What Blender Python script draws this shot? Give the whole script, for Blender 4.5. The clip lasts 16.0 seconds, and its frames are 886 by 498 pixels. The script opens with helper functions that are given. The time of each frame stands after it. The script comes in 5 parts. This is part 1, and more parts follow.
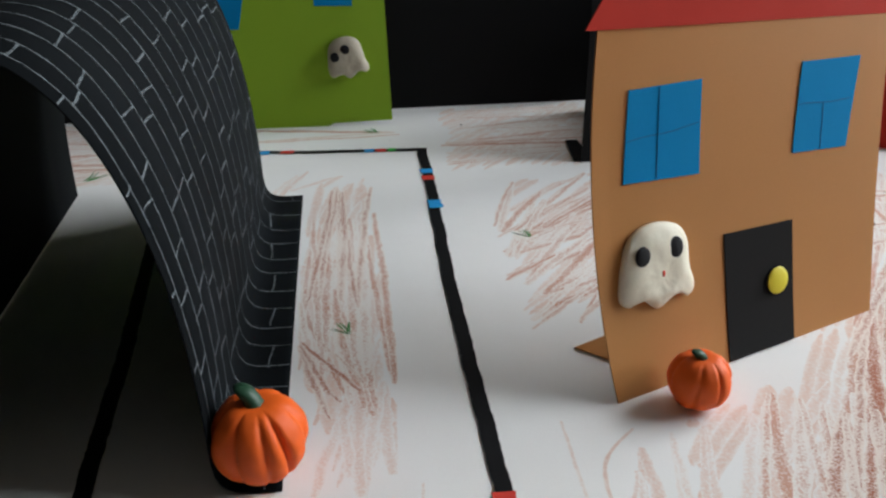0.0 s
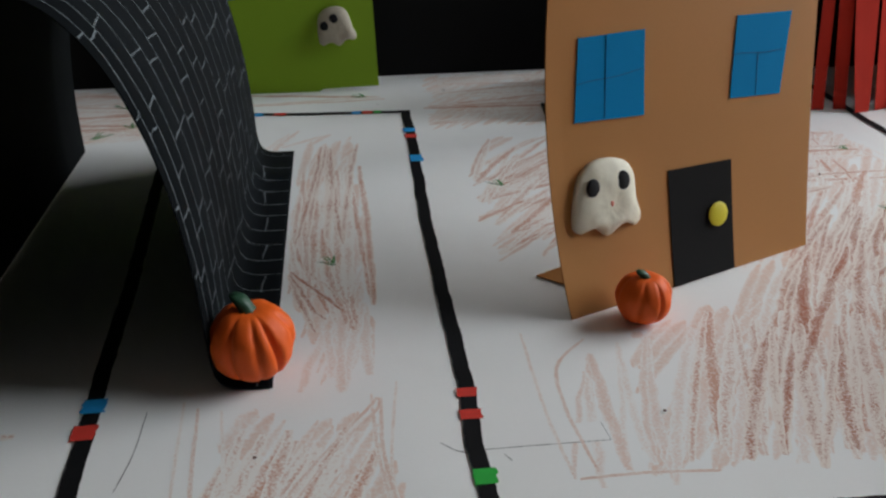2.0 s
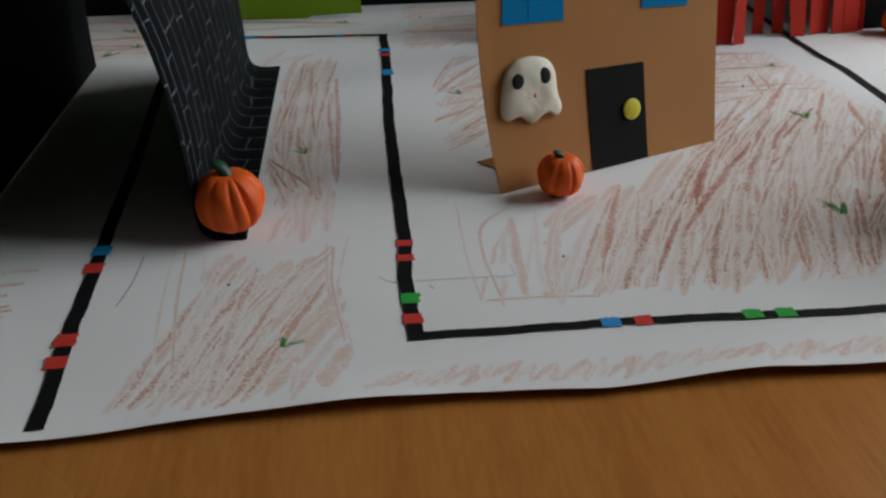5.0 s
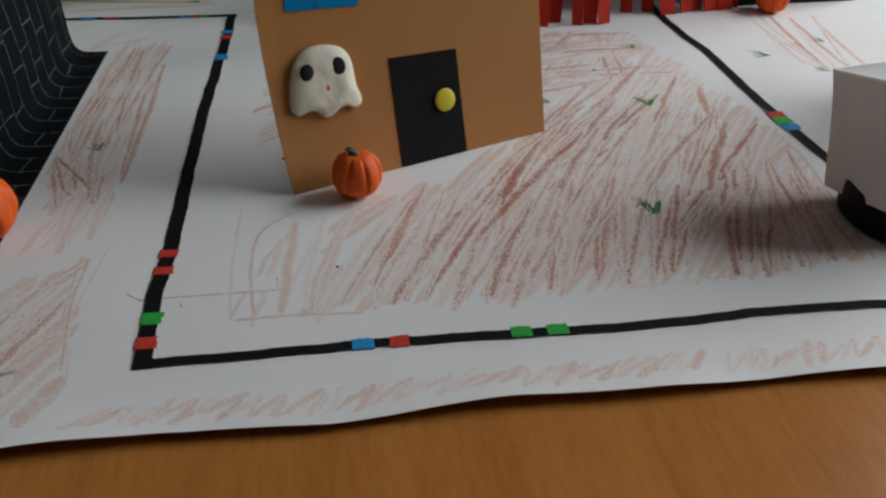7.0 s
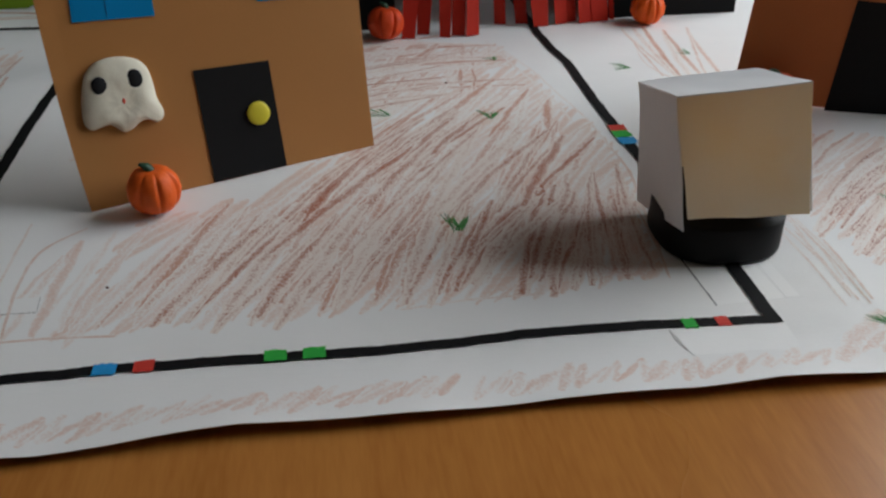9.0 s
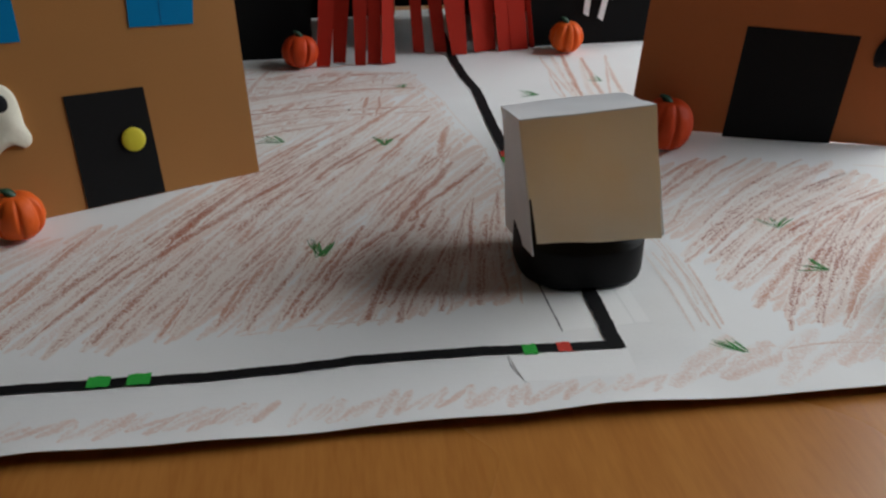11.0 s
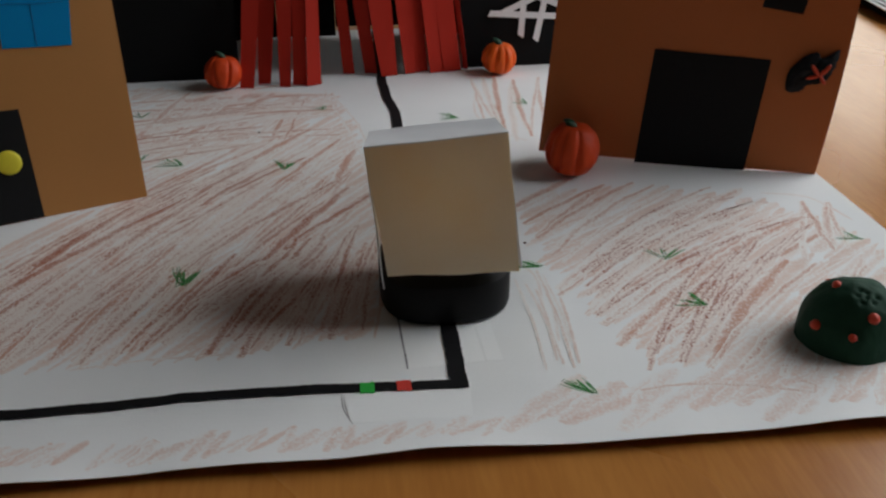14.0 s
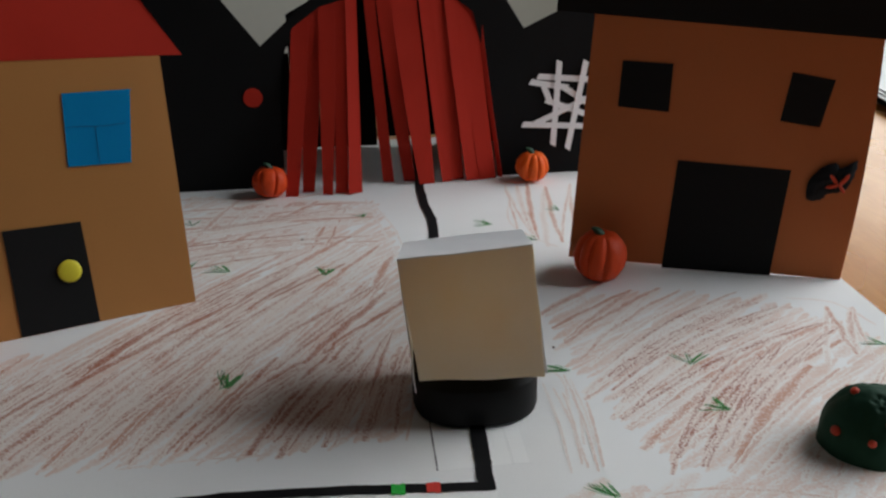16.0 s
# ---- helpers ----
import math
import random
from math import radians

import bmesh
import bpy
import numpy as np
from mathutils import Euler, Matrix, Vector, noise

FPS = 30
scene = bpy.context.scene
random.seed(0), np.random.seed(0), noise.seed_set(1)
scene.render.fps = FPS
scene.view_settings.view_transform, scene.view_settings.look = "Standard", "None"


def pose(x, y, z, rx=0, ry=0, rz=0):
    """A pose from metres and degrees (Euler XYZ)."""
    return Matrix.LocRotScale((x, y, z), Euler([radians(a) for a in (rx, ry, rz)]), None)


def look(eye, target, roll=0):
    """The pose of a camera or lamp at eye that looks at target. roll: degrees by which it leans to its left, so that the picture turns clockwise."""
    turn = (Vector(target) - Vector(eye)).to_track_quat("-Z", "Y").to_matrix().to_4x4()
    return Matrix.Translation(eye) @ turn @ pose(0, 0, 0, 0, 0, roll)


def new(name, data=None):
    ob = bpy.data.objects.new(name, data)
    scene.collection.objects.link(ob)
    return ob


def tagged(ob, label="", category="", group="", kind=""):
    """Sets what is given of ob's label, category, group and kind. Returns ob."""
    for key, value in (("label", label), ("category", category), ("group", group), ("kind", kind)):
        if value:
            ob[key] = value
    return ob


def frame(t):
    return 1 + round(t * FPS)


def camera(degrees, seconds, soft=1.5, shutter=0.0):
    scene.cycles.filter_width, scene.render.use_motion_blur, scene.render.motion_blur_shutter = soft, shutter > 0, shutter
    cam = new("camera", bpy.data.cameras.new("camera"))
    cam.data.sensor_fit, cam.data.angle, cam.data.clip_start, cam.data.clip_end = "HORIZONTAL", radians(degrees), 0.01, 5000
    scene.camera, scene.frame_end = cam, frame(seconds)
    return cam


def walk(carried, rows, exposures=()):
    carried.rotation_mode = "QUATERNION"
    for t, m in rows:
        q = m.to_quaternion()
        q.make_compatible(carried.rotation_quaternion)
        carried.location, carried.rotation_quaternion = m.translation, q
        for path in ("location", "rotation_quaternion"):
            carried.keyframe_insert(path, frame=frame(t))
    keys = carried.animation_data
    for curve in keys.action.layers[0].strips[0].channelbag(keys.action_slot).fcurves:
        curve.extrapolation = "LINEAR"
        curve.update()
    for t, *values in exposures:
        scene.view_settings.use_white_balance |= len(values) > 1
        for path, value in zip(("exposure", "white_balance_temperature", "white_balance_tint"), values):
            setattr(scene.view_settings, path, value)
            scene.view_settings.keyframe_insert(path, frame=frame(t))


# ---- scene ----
cam = camera(52.23, 16.0, soft=2.4)
PATH = [
    (0, -0.00394, -0.01976, 0.14556, 63.662, -0.006, -6.339),
    (0.5, -0.00263, -0.02786, 0.14386, 63.676, -0.018, -6.330),
    (1, -0.00142, -0.03483, 0.14402, 63.420, 0.041, -6.175),
    (1.5, -0.00094, -0.04410, 0.14363, 63.281, 0.020, -6.351),
    (2, -0.00024, -0.05488, 0.14371, 63.004, 0.076, -6.523),
    (2.5, 0.00016, -0.07187, 0.14375, 62.705, 0.100, -6.456),
    (3, 0.00041, -0.08196, 0.14348, 62.423, 0.105, -6.319),
    (3.5, 0.00342, -0.10117, 0.14387, 61.921, 0.188, -6.119),
    (6, 0.04229, -0.11786, 0.14458, 59.489, 0.226, -5.191),
    (6.5, 0.06256, -0.10386, 0.14405, 59.032, 0.076, -6.017),
    (7, 0.08090, -0.09707, 0.14253, 58.448, 0.046, -7.195),
    (7.5, 0.09511, -0.09697, 0.14105, 58.476, 0.082, -7.088),
    (8, 0.11406, -0.09661, 0.14032, 58.690, -0.043, -7.506),
    (8.5, 0.12729, -0.09645, 0.13971, 58.775, -0.082, -7.356),
    (9, 0.14051, -0.09563, 0.13928, 59.205, -0.271, -8.068),
    (9.5, 0.15294, -0.09649, 0.13913, 59.773, -0.144, -8.285),
    (12, 0.20008, -0.10067, 0.13462, 61.739, -0.026, -7.634),
    (12.5, 0.20717, -0.10028, 0.13485, 61.864, -0.072, -7.807),
    (13, 0.21715, -0.10000, 0.13519, 62.072, 0.048, -7.706),
    (13.5, 0.22721, -0.09684, 0.13475, 62.126, 0.074, -7.611),
    (14, 0.23125, -0.09443, 0.13443, 62.330, 0.130, -6.579),
    (14.5, 0.23253, -0.09350, 0.13550, 62.947, 0.079, -4.863),
    (15, 0.23379, -0.09317, 0.13676, 63.667, 0.455, -4.438),
    (15.5, 0.23467, -0.09869, 0.14082, 65.856, 1.023, -4.587),
    (16, 0.23414, -0.10605, 0.14348, 68.409, 1.299, -4.077),
]
EXPOSURES = [(0, 1.1), (0.5, 0.87), (1, 0.80), (2, 0.56), (3.5, 0.27), (6.5, 0.22), (9.0, 0.24), (12, -0.05), (14, -0.19), (15, -0.25), (15.5, -0.25), (16, 0.01)]
walk(cam, [(t, pose(x, y, z, rx, ry, rz)) for t, x, y, z, rx, ry, rz in PATH], EXPOSURES)

# ---------------------------------------------------------------- light
world = bpy.data.worlds.new("world")
scene.world = world
world.use_nodes = True
wn = world.node_tree
sky = wn.nodes.new("ShaderNodeTexSky")
sky.sky_type, sky.sun_disc = "NISHITA", False
sky.sun_elevation, sky.sun_rotation = radians(35), radians(60)
wn.links.new(sky.outputs[0], wn.nodes["Background"].inputs[0])
wn.nodes["Background"].inputs[1].default_value = 0.1

# the robot's own light-emitting diode, under the paper cover
led = bpy.data.lights.new("robot_led", "POINT")
led.energy, led.color, led.shadow_soft_size = 0.0030, (1.0, 0.80, 0.50), 0.010
led_ob = new("robot_led", led)
led_ob.location = (0.2574, 0.1350, 0.0310)

# room extents (metres; the tabletop lies just under z = 0)
RX0, RX1, RY0, RY1, RZ0, RZ1 = -2.6, 0.95, -0.70, 1.80, -0.755, 1.75
WINDOWS = ((-0.06, 0.80, 0.14, 0.94, 9.6, (0.93, 0.975, 1.0)), (0.96, 1.50, 0.10, 0.40, 1.1, (1.0, 0.93, 0.78)))    # openings in the east wall: y, y, z, z, watts and colour of daylight

for wy0, wy1, wz0, wz1, watts, tone in WINDOWS:
    lamp = bpy.data.lights.new("window_daylight", "AREA")
    lamp.shape, lamp.size, lamp.size_y = "RECTANGLE", wy1 - wy0 - 0.06, wz1 - wz0 - 0.06
    lamp.energy, lamp.color = watts, tone
    lamp_ob = new("window_daylight", lamp)
    lamp_ob.matrix_world = look((RX1 + 0.02, (wy0 + wy1) / 2, (wz0 + wz1) / 2), (0, (wy0 + wy1) / 2, (wz0 + wz1) / 2))


# ---------------------------------------------------------------- materials
def mat(name, color, rough=0.8, vary=0.08, fine=900.0, coarse=30.0, bump=0.15, dist=0.0003, tint=None, spec=0.3, metal=0.0, coat=0.0):
    """A surface with fine grain and broad stains; tint: the colour that the stains lean to."""
    m = bpy.data.materials.new(name)
    m.use_nodes = True
    nt = m.node_tree
    N, L = nt.nodes, nt.links
    b = N["Principled BSDF"]
    geo = N.new("ShaderNodeNewGeometry")
    n1, n2 = N.new("ShaderNodeTexNoise"), N.new("ShaderNodeTexNoise")
    for n, s, d in ((n1, fine, 5.0), (n2, coarse, 3.0)):
        n.inputs["Scale"].default_value, n.inputs["Detail"].default_value = s, d
        L.new(geo.outputs["Position"], n.inputs["Vector"])
    c = np.array(color)
    dark, light = c * (1 - vary), np.minimum(c * (1 + vary), 1)
    mix1, mix2 = N.new("ShaderNodeMix"), N.new("ShaderNodeMix")
    mix1.data_type = mix2.data_type = "RGBA"
    mix1.inputs[6].default_value, mix1.inputs[7].default_value = (*dark, 1), (*light, 1)
    L.new(n1.outputs[0], mix1.inputs[0])
    ramp = N.new("ShaderNodeMapRange")
    ramp.inputs[1].default_value, ramp.inputs[2].default_value = 0.45, 0.75
    ramp.inputs[3].default_value, ramp.inputs[4].default_value = 0.0, 0.5
    L.new(n2.outputs[0], ramp.inputs[0])
    L.new(ramp.outputs[0], mix2.inputs[0])
    L.new(mix1.outputs[2], mix2.inputs[6])
    mix2.inputs[7].default_value = (*(np.array(tint) if tint else c * (1 - 2 * vary)), 1)
    L.new(mix2.outputs[2], b.inputs["Base Color"])
    rr = N.new("ShaderNodeMapRange")
    rr.inputs[3].default_value, rr.inputs[4].default_value = max(rough - 0.08, 0.02), min(rough + 0.08, 1)
    L.new(n2.outputs[0], rr.inputs[0])
    L.new(rr.outputs[0], b.inputs["Roughness"])
    b.inputs["Specular IOR Level"].default_value, b.inputs["Metallic"].default_value = spec, metal
    b.inputs["Coat Weight"].default_value = coat
    bp = N.new("ShaderNodeBump")
    bp.inputs["Strength"].default_value, bp.inputs["Distance"].default_value = bump, dist
    L.new(n1.outputs[0], bp.inputs["Height"])
    L.new(bp.outputs[0], b.inputs["Normal"])
    return m


def crayon(name, color, cover=0.6, grain=1700.0, strength=0.8, soft=0.0, drift=0.16, edge=0.12, bare=None):
    """Wax crayon that catches on the paper's tooth: grains of colour with bare paper between. soft: how far strokes fade to their edges; bare: the colour of the paper in the gaps (without it the gaps are clear)."""
    m = mat(name, color, 0.75, 0.12, bump=0.05)
    nt = m.node_tree
    N, L = nt.nodes, nt.links

    def math_node(op, a, b=None, c=None):
        n = N.new("ShaderNodeMath")
        n.operation = op
        for i, v in enumerate((a, b, c)):
            if isinstance(v, (int, float)):
                n.inputs[i].default_value = v
            elif v is not None:
                L.new(v, n.inputs[i])
        return n.outputs[0]

    geo = N.new("ShaderNodeNewGeometry")
    noises = []
    for scale, detail in ((grain, 3.0), (70.0, 2.0), (330.0, 2.0)):
        n = N.new("ShaderNodeTexNoise")
        n.inputs["Scale"].default_value, n.inputs["Detail"].default_value = scale, detail
        L.new(geo.outputs["Position"], n.inputs["Vector"])
        noises.append(n.outputs[0])
    level = math_node("MULTIPLY_ADD", noises[1], 0.35, noises[0])
    level = math_node("MULTIPLY_ADD", noises[2], 0.22, level)
    level = math_node("MULTIPLY_ADD", geo.outputs["Random Per Island"], drift, level)
    if soft:
        uv, sep = N.new("ShaderNodeUVMap"), N.new("ShaderNodeSeparateXYZ")
        L.new(uv.outputs[0], sep.inputs[0])
        off = math_node("ABSOLUTE", math_node("MULTIPLY_ADD", sep.outputs[0], 2.0, -1.0))
        level = math_node("MULTIPLY_ADD", math_node("POWER", off, 2.0), -soft, level)
    rng = N.new("ShaderNodeMapRange")
    mid = 1.13 - 0.55 * cover
    rng.inputs[1].default_value, rng.inputs[2].default_value = mid - edge, mid + edge
    rng.inputs[3].default_value, rng.inputs[4].default_value = 0.0, strength
    L.new(level, rng.inputs[0])
    b = N["Principled BSDF"]
    if bare:
        mc = N.new("ShaderNodeMix")
        mc.data_type = "RGBA"
        mc.inputs[6].default_value = (*bare, 1)
        L.new(b.inputs["Base Color"].links[0].from_socket, mc.inputs[7])
        L.new(rng.outputs[0], mc.inputs[0])
        L.new(mc.outputs[2], b.inputs["Base Color"])
        return m
    tr, mx = N.new("ShaderNodeBsdfTransparent"), N.new("ShaderNodeMixShader")
    L.new(rng.outputs[0], mx.inputs[0])
    L.new(tr.outputs[0], mx.inputs[1])
    L.new(N["Principled BSDF"].outputs[0], mx.inputs[2])
    L.new(mx.outputs[0], N["Material Output"].inputs[0])
    return m


def wood(name, base, dark, grain_along=(1, 0, 0)):
    m = mat(name, base, 0.27, 0.06, fine=500, coarse=6, bump=0.03, spec=0.5)
    nt = m.node_tree
    N, L = nt.nodes, nt.links
    b = N["Principled BSDF"]
    geo, mp, wv = N.new("ShaderNodeNewGeometry"), N.new("ShaderNodeMapping"), N.new("ShaderNodeTexNoise")
    mp.inputs["Scale"].default_value = tuple(4.0 if a else 75.0 for a in grain_along)
    wv.inputs["Scale"].default_value, wv.inputs["Detail"].default_value, wv.inputs["Distortion"].default_value = 1.0, 6.0, 0.4
    L.new(geo.outputs["Position"], mp.inputs["Vector"])
    L.new(mp.outputs[0], wv.inputs["Vector"])
    fl = N.new("ShaderNodeTexNoise")
    mp2 = N.new("ShaderNodeMapping")
    mp2.inputs["Scale"].default_value = tuple(90.0 if a else 700.0 for a in grain_along)
    fl.inputs["Scale"].default_value = 1.0
    L.new(geo.outputs["Position"], mp2.inputs["Vector"])
    L.new(mp2.outputs[0], fl.inputs["Vector"])
    ad = N.new("ShaderNodeMath")
    ad.operation = "MULTIPLY_ADD"
    ad.inputs[1].default_value = 0.75
    L.new(fl.outputs[0], ad.inputs[0])
    L.new(wv.outputs[0], ad.inputs[2])
    rp = N.new("ShaderNodeMapRange")
    rp.inputs[1].default_value, rp.inputs[2].default_value = 0.68, 1.12
    L.new(ad.outputs[0], rp.inputs[0])
    mx = N.new("ShaderNodeMix")
    mx.data_type = "RGBA"
    mx.inputs[6].default_value, mx.inputs[7].default_value = (*base, 1), (*dark, 1)
    L.new(rp.outputs[0], mx.inputs[0])
    L.new(mx.outputs[2], b.inputs["Base Color"])
    return m


M = {
    "paper": mat("drawing_paper", (0.83, 0.83, 0.82), 0.8, 0.02, fine=1500, coarse=14, bump=0.14, tint=(0.78, 0.78, 0.77)),
    "patch": mat("correction_paper", (0.875, 0.875, 0.865), 0.8, 0.02, fine=1500, coarse=40, bump=0.1),
    # same white paper on the robot: inner glow and cool skylight tinted in
    "card_glow_tint": mat("glow_tinted_card", (0.88, 0.85, 0.77), 0.6, 0.03, fine=1200, coarse=60, bump=0.12, tint=(0.86, 0.69, 0.46)),
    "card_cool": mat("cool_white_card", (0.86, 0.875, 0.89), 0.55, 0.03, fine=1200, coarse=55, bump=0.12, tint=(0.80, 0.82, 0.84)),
    "tan": mat("tan_card", (0.465, 0.206, 0.059), 0.55, 0.05, fine=1600, coarse=25, bump=0.12, spec=0.40, tint=(0.43, 0.189, 0.053)),
    "brown": mat("brown_card", (0.515, 0.153, 0.049), 0.8, 0.05, fine=1600, coarse=25, bump=0.15, tint=(0.47, 0.140, 0.046)),
    "green_card": mat("green_card", (0.27, 0.45, 0.025), 0.75, 0.04, fine=1600, coarse=20, bump=0.12),
    "black": mat("black_card", (0.0085, 0.0085, 0.0090), 0.85, 0.15, fine=1400, coarse=30, bump=0.2, spec=0.12, tint=(0.0115, 0.0115, 0.012)),
    "black_paper": mat("black_paper", (0.0145, 0.0142, 0.0145), 0.85, 0.15, fine=1400, coarse=30, bump=0.2, spec=0.12, tint=(0.018, 0.0175, 0.018)),
    "charcoal": mat("chalked_black_card", (0.0052, 0.0066, 0.0080), 0.9, 0.2, fine=1400, coarse=60, bump=0.2, spec=0.07, tint=(0.008, 0.0098, 0.0115)),
    "red": mat("red_card", (0.46, 0.026, 0.013), 0.75, 0.06, fine=1500, coarse=40, bump=0.12, spec=0.2, tint=(0.39, 0.020, 0.010)),
    "blue": mat("blue_paper", (0.001, 0.225, 0.50), 0.8, 0.05, fine=1500, coarse=40, bump=0.15, spec=0.12),
    "pen": mat("pen_line", (0.006, 0.12, 0.27), 0.6, 0.1),
    "marker": mat("black_marker", (0.0075, 0.0075, 0.0085), 0.7, 0.2, fine=1500, coarse=90, bump=0.05, spec=0.12, tint=(0.014, 0.014, 0.016)),
    "m_red": mat("red_marker", (0.62, 0.05, 0.035), 0.6, 0.12, coarse=250, bump=0.05),
    "m_blue": mat("blue_marker", (0.02, 0.30, 0.66), 0.6, 0.12, coarse=250, bump=0.05),
    "m_green": mat("green_marker", (0.03, 0.42, 0.06), 0.6, 0.12, coarse=250, bump=0.05),
    "chalk": crayon("chalk_line", (0.15, 0.175, 0.19), 0.62, grain=3200, strength=0.72),
    "wax_dark": crayon("dark_terracotta_crayon", (0.34, 0.068, 0.026), 0.50, grain=1300, strength=0.94, soft=0.18, drift=0.08, edge=0.11, bare=(0.81, 0.72, 0.66)),
    "wax": crayon("terracotta_crayon", (0.41, 0.098, 0.032), 0.43, grain=1400, strength=0.90, soft=0.30, drift=0.22, edge=0.15, bare=(0.81, 0.73, 0.67)),
    "wax_medium": crayon("terracotta_crayon_medium", (0.53, 0.170, 0.064), 0.39, grain=1300, strength=0.73, soft=0.30, drift=0.28, edge=0.15, bare=(0.825, 0.785, 0.745)),
    "wax_soft": crayon("terracotta_crayon_faint", (0.67, 0.345, 0.205), 0.58, grain=900, strength=0.50, soft=0.36, drift=0.26, edge=0.26, bare=(0.83, 0.815, 0.795)),
    "wax_pale": crayon("terracotta_crayon_pale", (0.66, 0.300, 0.165), 0.38, grain=1300, strength=0.50, soft=0.28, drift=0.28, edge=0.24, bare=(0.83, 0.815, 0.795)),
    "wax_line": crayon("terracotta_crayon_line", (0.58, 0.230, 0.105), 0.36, grain=2000, strength=0.60, soft=0.14, drift=0.24, edge=0.18, bare=(0.83, 0.805, 0.775)),
    "grass": crayon("green_crayon", (0.06, 0.29, 0.07), 0.62, grain=2300, strength=0.80),
    "pencil": crayon("pencil_and_edge_line", (0.22, 0.21, 0.22), 0.60, strength=0.65),
    "crumb": mat("crayon_crumb", (0.10, 0.035, 0.02), 0.6, 0.1),
    "orange": mat("orange_clay", (0.76, 0.112, 0.009), 0.55, 0.07, fine=520, coarse=130, bump=0.4, spec=0.3, tint=(0.66, 0.080, 0.006)),
    # the same orange clay, darkened for pumpkins that stand in shade
    "orange_shaded": mat("shaded_orange_clay", (0.62, 0.056, 0.007), 0.55, 0.07, fine=520, coarse=130, bump=0.4, spec=0.3, tint=(0.60, 0.050, 0.006)),
    "stem": mat("dark_green_clay", (0.014, 0.058, 0.028), 0.5, 0.12, fine=700, coarse=160, bump=0.3, spec=0.4),
    "bush": mat("bush_green_clay", (0.010, 0.045, 0.024), 0.75, 0.15, fine=600, coarse=160, bump=0.5, spec=0.2, tint=(0.016, 0.060, 0.032)),
    "cream": mat("cream_clay", (0.78, 0.74, 0.60), 0.5, 0.04, fine=600, coarse=120, bump=0.3, spec=0.4, tint=(0.70, 0.64, 0.48)),
    "cream_dull": mat("dull_cream_clay", (0.52, 0.47, 0.37), 0.6, 0.06, fine=600, coarse=160, bump=0.5, spec=0.3, tint=(0.40, 0.35, 0.26)),
    "eye": mat("black_clay", (0.012, 0.012, 0.014), 0.7, 0.2, fine=700, coarse=160, bump=0.5, spec=0.2),
    "yellow": mat("yellow_clay", (0.72, 0.62, 0.04), 0.5, 0.06, fine=700, coarse=160, bump=0.25, spec=0.4),
    "dot": mat("red_clay", (0.62, 0.06, 0.025), 0.5, 0.1, fine=700, coarse=160, bump=0.25, spec=0.4),
    "plastic": mat("black_plastic", (0.006, 0.006, 0.0065), 0.55, 0.15, fine=900, coarse=60, bump=0.05, spec=0.15),
    "wood": wood("beech_tabletop", (0.51, 0.208, 0.046), (0.42, 0.158, 0.032), (0, 1, 0)),
    # room walls, mostly out of view; tones chosen to set the bounced light
    "plaster": mat("low_bounce_plaster", (0.07, 0.066, 0.06), 0.9, 0.03, fine=60, coarse=1.5, bump=0.1, dist=0.002),
    "dark_wall": mat("light_block_wall", (0.03, 0.029, 0.027), 0.9, 0.03, fine=60, coarse=1.5, bump=0.1, dist=0.002),
    "plaster_light": mat("light_cream_plaster", (0.82, 0.79, 0.70), 0.9, 0.03, fine=60, coarse=1.5, bump=0.1, dist=0.002),
    "plaster_mid": mat("cream_bounce_plaster", (0.74, 0.67, 0.56), 0.9, 0.03, fine=60, coarse=1.5, bump=0.1, dist=0.002),
    "ceiling": mat("fill_bounce_ceiling", (0.42, 0.405, 0.385), 0.9, 0.02, fine=60, coarse=1.5, bump=0.1, dist=0.002),
    "floor": mat("grey_floor", (0.14, 0.125, 0.11), 0.6, 0.06, fine=40, coarse=2, bump=0.1, dist=0.002),
}

# the drawing paper is not quite flat
nt = M["paper"].node_tree
geo, wave, swell = nt.nodes.new("ShaderNodeNewGeometry"), nt.nodes.new("ShaderNodeTexNoise"), nt.nodes.new("ShaderNodeBump")
wave.inputs["Scale"].default_value, wave.inputs["Detail"].default_value = 26.0, 2.0
swell.inputs["Strength"].default_value, swell.inputs["Distance"].default_value = 0.35, 0.004
nt.links.new(geo.outputs["Position"], wave.inputs["Vector"])
nt.links.new(wave.outputs[0], swell.inputs["Height"])
nt.links.new(swell.outputs[0], nt.nodes["Bump"].inputs["Normal"])

# thin white paper lets some warm light through
nt = M["card_glow_tint"].node_tree
tl, mx = nt.nodes.new("ShaderNodeBsdfTranslucent"), nt.nodes.new("ShaderNodeMixShader")
tl.inputs[0].default_value, mx.inputs[0].default_value = (0.95, 0.80, 0.50, 1), 0.42
nt.links.new(nt.nodes["Principled BSDF"].outputs[0], mx.inputs[1])
nt.links.new(tl.outputs[0], mx.inputs[2])
nt.links.new(mx.outputs[0], nt.nodes["Material Output"].inputs[0])


# ---------------------------------------------------------------- mesh helpers
def finish(name, bm, material, smooth=False):
    me = bpy.data.meshes.new(name)
    bmesh.ops.recalc_face_normals(bm, faces=bm.faces[:])
    bm.to_mesh(me)
    bm.free()
    for m in material if isinstance(material, (list, tuple)) else [material]:
        me.materials.append(m)
    if smooth:
        me.polygons.foreach_set("use_smooth", [True] * len(me.polygons))
    return me


def part(name, bm, material, parent, label="", smooth=False, kind=""):
    ob = new(name, finish(name, bm, material, smooth))
    ob.parent = parent
    return tagged(ob, label, kind=kind)


def structure(name, bm, material, label="", smooth=False):
    return tagged(new(name, finish(name, bm, material, smooth)), label, kind="structure")


